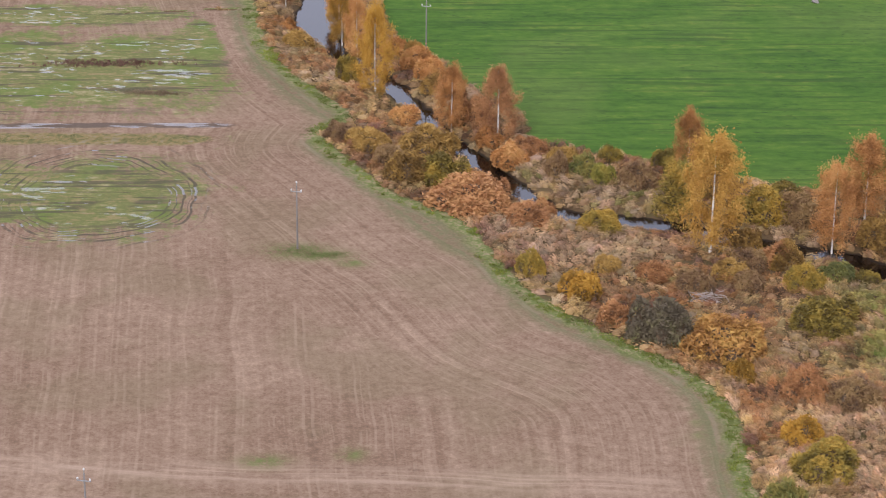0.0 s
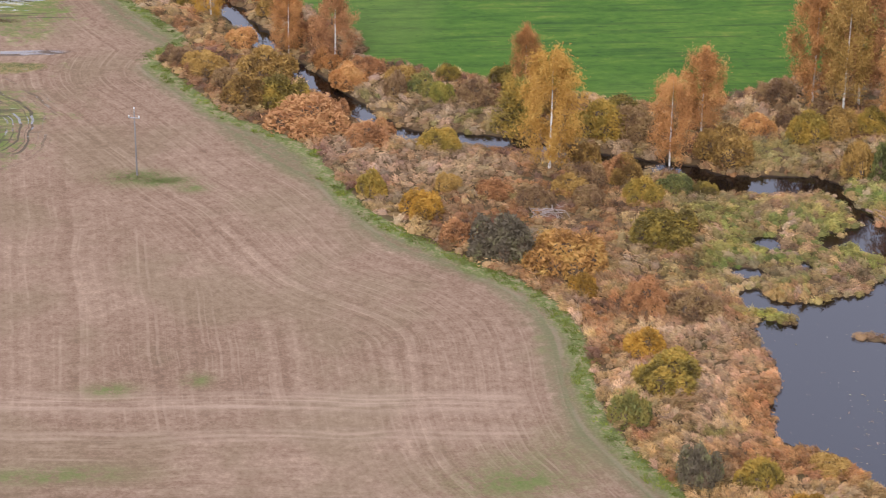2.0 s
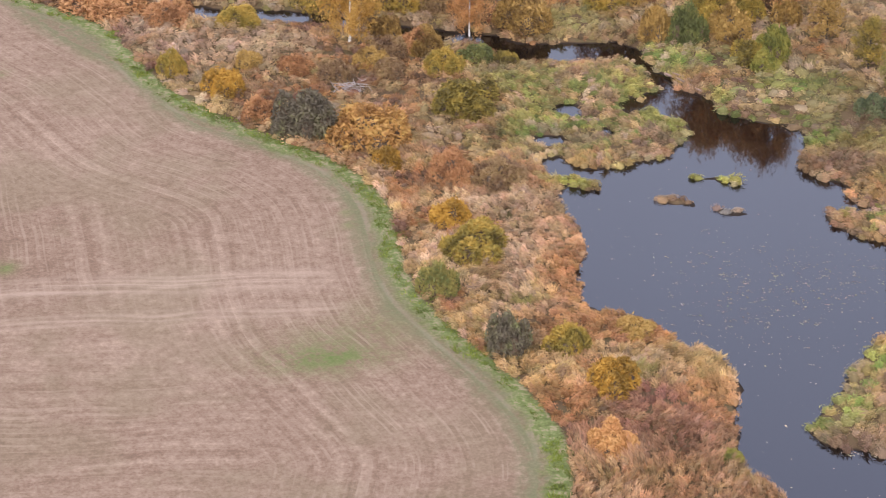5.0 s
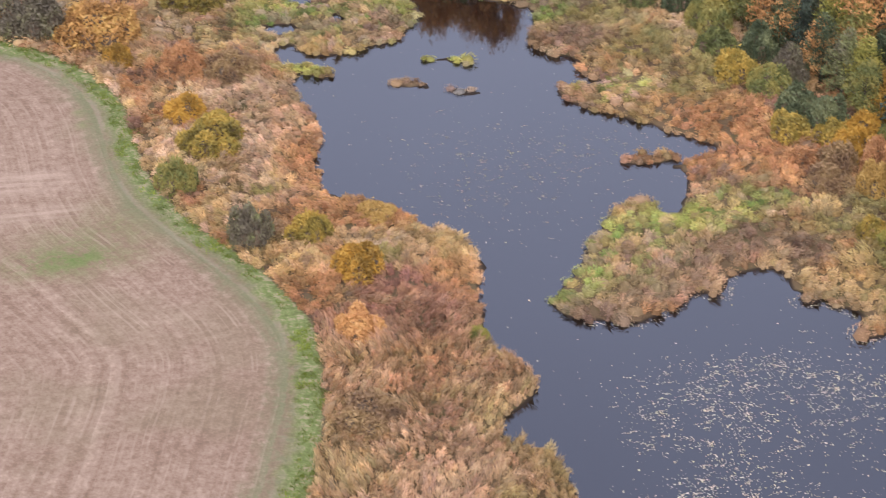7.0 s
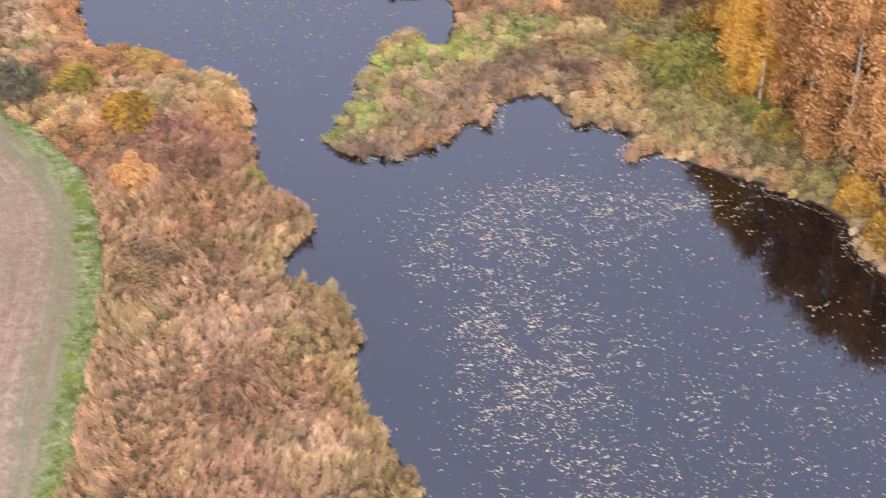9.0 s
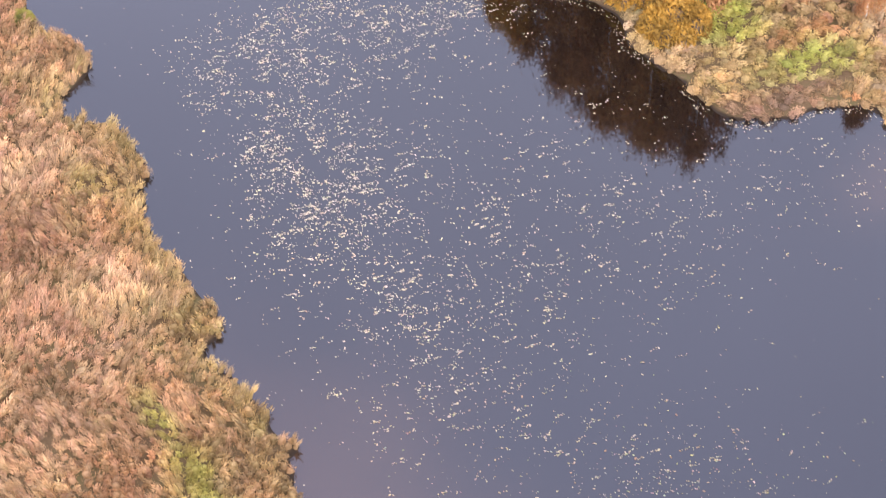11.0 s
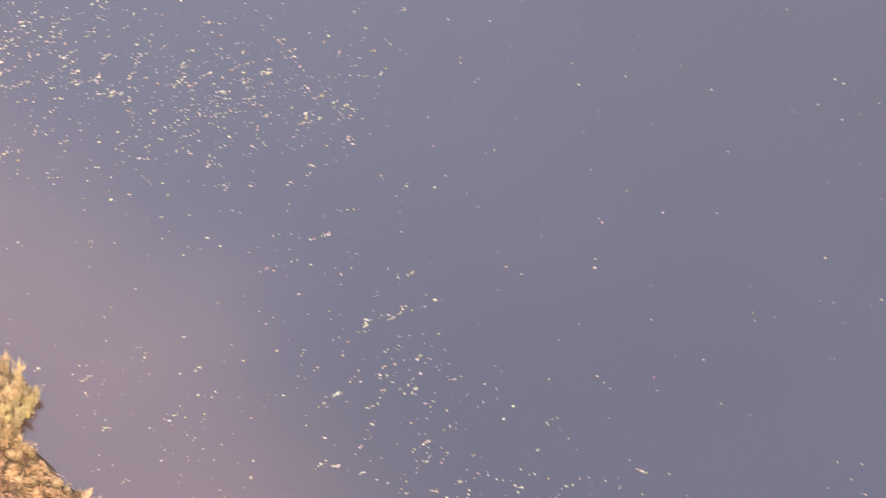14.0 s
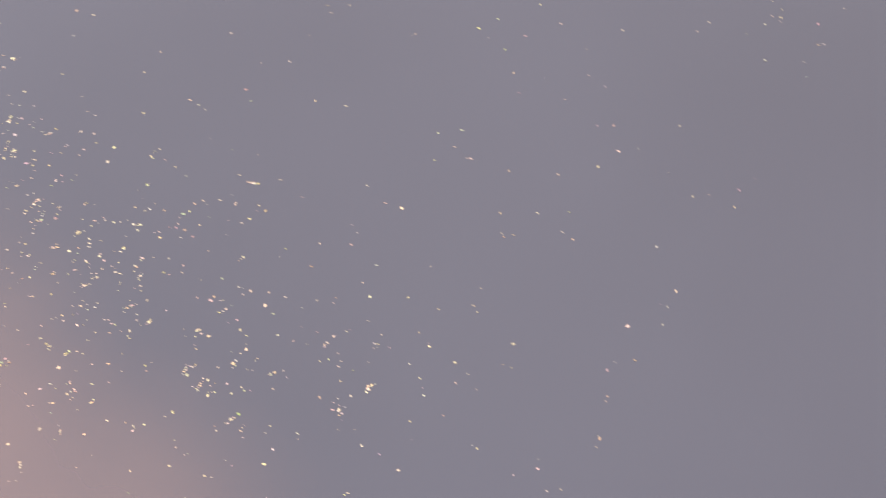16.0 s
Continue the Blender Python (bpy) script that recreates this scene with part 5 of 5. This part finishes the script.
def fallen_log(x0, y0, x1, y1, thick):
    z = 0.42
    n = 7
    points = [(x0 + (x1 - x0) * t + 0.15 * math.sin(5 * t), y0 + (y1 - y0) * t, z + 0.1 * math.sin(3 * t)) for t in np.linspace(0, 1, n)]
    v, f = tube(points, np.linspace(thick, thick * 0.6, n), 9)
    bm = bmesh.new()
    vs = [bm.verts.new(p) for p in v]
    for face in f:
        bm.faces.new([vs[i] for i in face])
    bm.faces.new(vs[:9])
    bm.faces.new(vs[-9:])
    return tagged(new("fallen_log", from_bmesh("fallen_log", bm, WOOD, True)), "bare pinkish-brown log lying across the creek mouth", "log", "logs at the creek mouth")


fallen_log(80.9, 284.0, 84.4, 278.0, 0.19)
fallen_log(81.8, 284.2, 85.3, 279.0, 0.16)


def brush_pile(x, y):
    r = np.random.default_rng(77)
    sticks = []
    for _ in range(70):
        a, b = r.uniform(0, 2 * math.pi), r.normal(0, 0.25)
        c = Vector((r.normal(0, 1.0), r.normal(0, 0.7), 0.15 + abs(r.normal(0, 0.3))))
        d = Vector((math.cos(a), math.sin(a), b)) * r.uniform(0.5, 1.2)
        sticks.append(tube([c - d, c + d], (0.05, 0.03), 4))
    ob = new("brush_pile", mesh_from("brush_pile", *joined(sticks), bark_material("grey_stick", (0.34, 0.28, 0.25), (0.16, 0.12, 0.1), 0.5)))
    ob.matrix_world = pose(x, y, ground_at(x, y))
    return tagged(ob, "heap of grey cut branches in dead grass", "brush pile")


brush_pile(38.8, 284.5)

# ---- leaves afloat ----
# thickness of the drift, place, half sizes
RAFTS = [(0.34, 82, 180, 6.0, 4.0), (0.80, 90, 182, 5.0, 2.2), (0.62, 98, 177, 5.4, 2.4), (0.62, 103, 174, 3.1, 1.9), (0.57, 80, 174, 5.0, 4.0), (0.40, 90, 172, 8.0, 5.0), (0.69, 79, 163.5, 4.8, 4.8), (0.69, 81.5, 158, 5.4, 4.8), (0.55, 76, 153, 5.4, 6.0),
         (0.21, 76, 145, 6.0, 8.0), (0.19, 77, 136, 7.0, 7.0), (0.15, 92, 148, 14.0, 12.0), (0.15, 95, 135, 14.0, 8.0), (0.13, 85, 109, 9.0, 6.8), (0.09, 89, 104, 6.0, 5.4), (0.08, 79.2, 86.5, 3.6, 6.1), (0.07, 76.5, 80, 4.5, 5.4), (0.07, 73.8, 74, 4.5, 5.4), (0.07, 70.8, 66.5, 4.5, 5.4), (0.06, 67.5, 57.5, 4.5, 5.4), (0.07, 57.5, 71, 4.5, 6.8), (0.07, 60, 89, 4.5, 6.8), (0.06, 75, 47.5, 5.2, 2.7), (0.02, 122, 70, 7.5, 5.4), (0.03, 72, 62, 9.0, 18.9),
         (0.14, 74, 127, 8.0, 8.0), (0.09, 80, 117, 10.0, 9.0), (0.16, 75, 225, 8.0, 10.0), (0.20, 88, 228, 8.0, 6.0), (0.14, 103, 175, 8.0, 8.0), (0.09, 118, 135, 12.0, 6.0)]
xs, ys = [rng.uniform(52, 135, 2200), rng.uniform(76, 132, 42000)], [rng.uniform(30, 262, 2200), rng.uniform(140, 204, 42000)]
for amount, cx, cy, a, b in RAFTS:
    n = int(52 * amount * a * b)
    xs.append(cx + 0.72 * a * rng.normal(0, 1, n))
    ys.append(cy + 0.72 * b * rng.normal(0, 1, n))
x, y = np.concatenate(xs), np.concatenate(ys)
# some drift singly, others in short strings pushed together by the wind
strung = np.r_[np.zeros(44200, bool), rng.uniform(0, 1, len(x) - 44200) < 0.16]
mates = rng.integers(2, 9, strung.sum())
line_way = np.repeat(rng.normal(radians(-8), 0.4, strung.sum()), mates)
line_off, side_off = rng.normal(0, 0.3, mates.sum()), rng.normal(0, 0.07, mates.sum())
x, y = (np.r_[x, np.repeat(x[strung], mates) + line_off * np.cos(line_way) - side_off * np.sin(line_way)], np.r_[y, np.repeat(y[strung], mates) + line_off * np.sin(line_way) + side_off * np.cos(line_way)])
d = shore_distance(x, y)
strand = np.arange(len(x))
strand = (strand >= 2200) & (strand < 44200)
clump = soft_noise(x, y, 1.1, 71, 3) * 0.75 + soft_noise(x, y, 5, 72, 2) * 0.25
keep = np.where(strand, (d > -1.2) & (d < -0.4) & (soft_noise(x, y, 4, 73, 2) > 0.38), (d < -0.6) & (rng.uniform(0, 1, len(x)) < step(clump, 0.26, 0.6)))
x, y = x[keep], y[keep]
size = np.clip(rng.lognormal(-2.55, 0.34, len(x)), 0.045, 0.17)
ang = rng.uniform(0, 2 * np.pi, (len(x), 1)) + np.linspace(0, 2 * np.pi, 7)[None, :-1]
rad = size[:, None] * rng.uniform(0.6, 1.2, (len(x), 6))
turn = rng.uniform(0, np.pi, (len(x), 1))
u, v = rad * np.cos(ang), 0.62 * rad * np.sin(ang)
verts = np.stack([x[:, None] + u * np.cos(turn) - v * np.sin(turn), y[:, None] + u * np.sin(turn) + v * np.cos(turn), 0.012 + 0.03 * rng.uniform(0, 1, (len(x), 6)) * size[:, None]], -1).reshape(-1, 3)
tone = np.array((0.375, 0.305, 0.21)) * rng.uniform(0.55, 1.15, (len(x), 1)) * (1 - 0.4 * step(y, 205, 222) - 0.4 * step(-y, -150, -110))[:, None] + rng.uniform(-0.03, 0.03, (len(x), 3))
tagged(new("floating_leaves", mesh_from("floating_leaves", verts, np.arange(len(x) * 6).reshape(-1, 6), PAD, np.repeat(tone, 6, 0))),
       "pale withered water-lily leaves adrift on the pond", "floating leaves", kind="stuff")
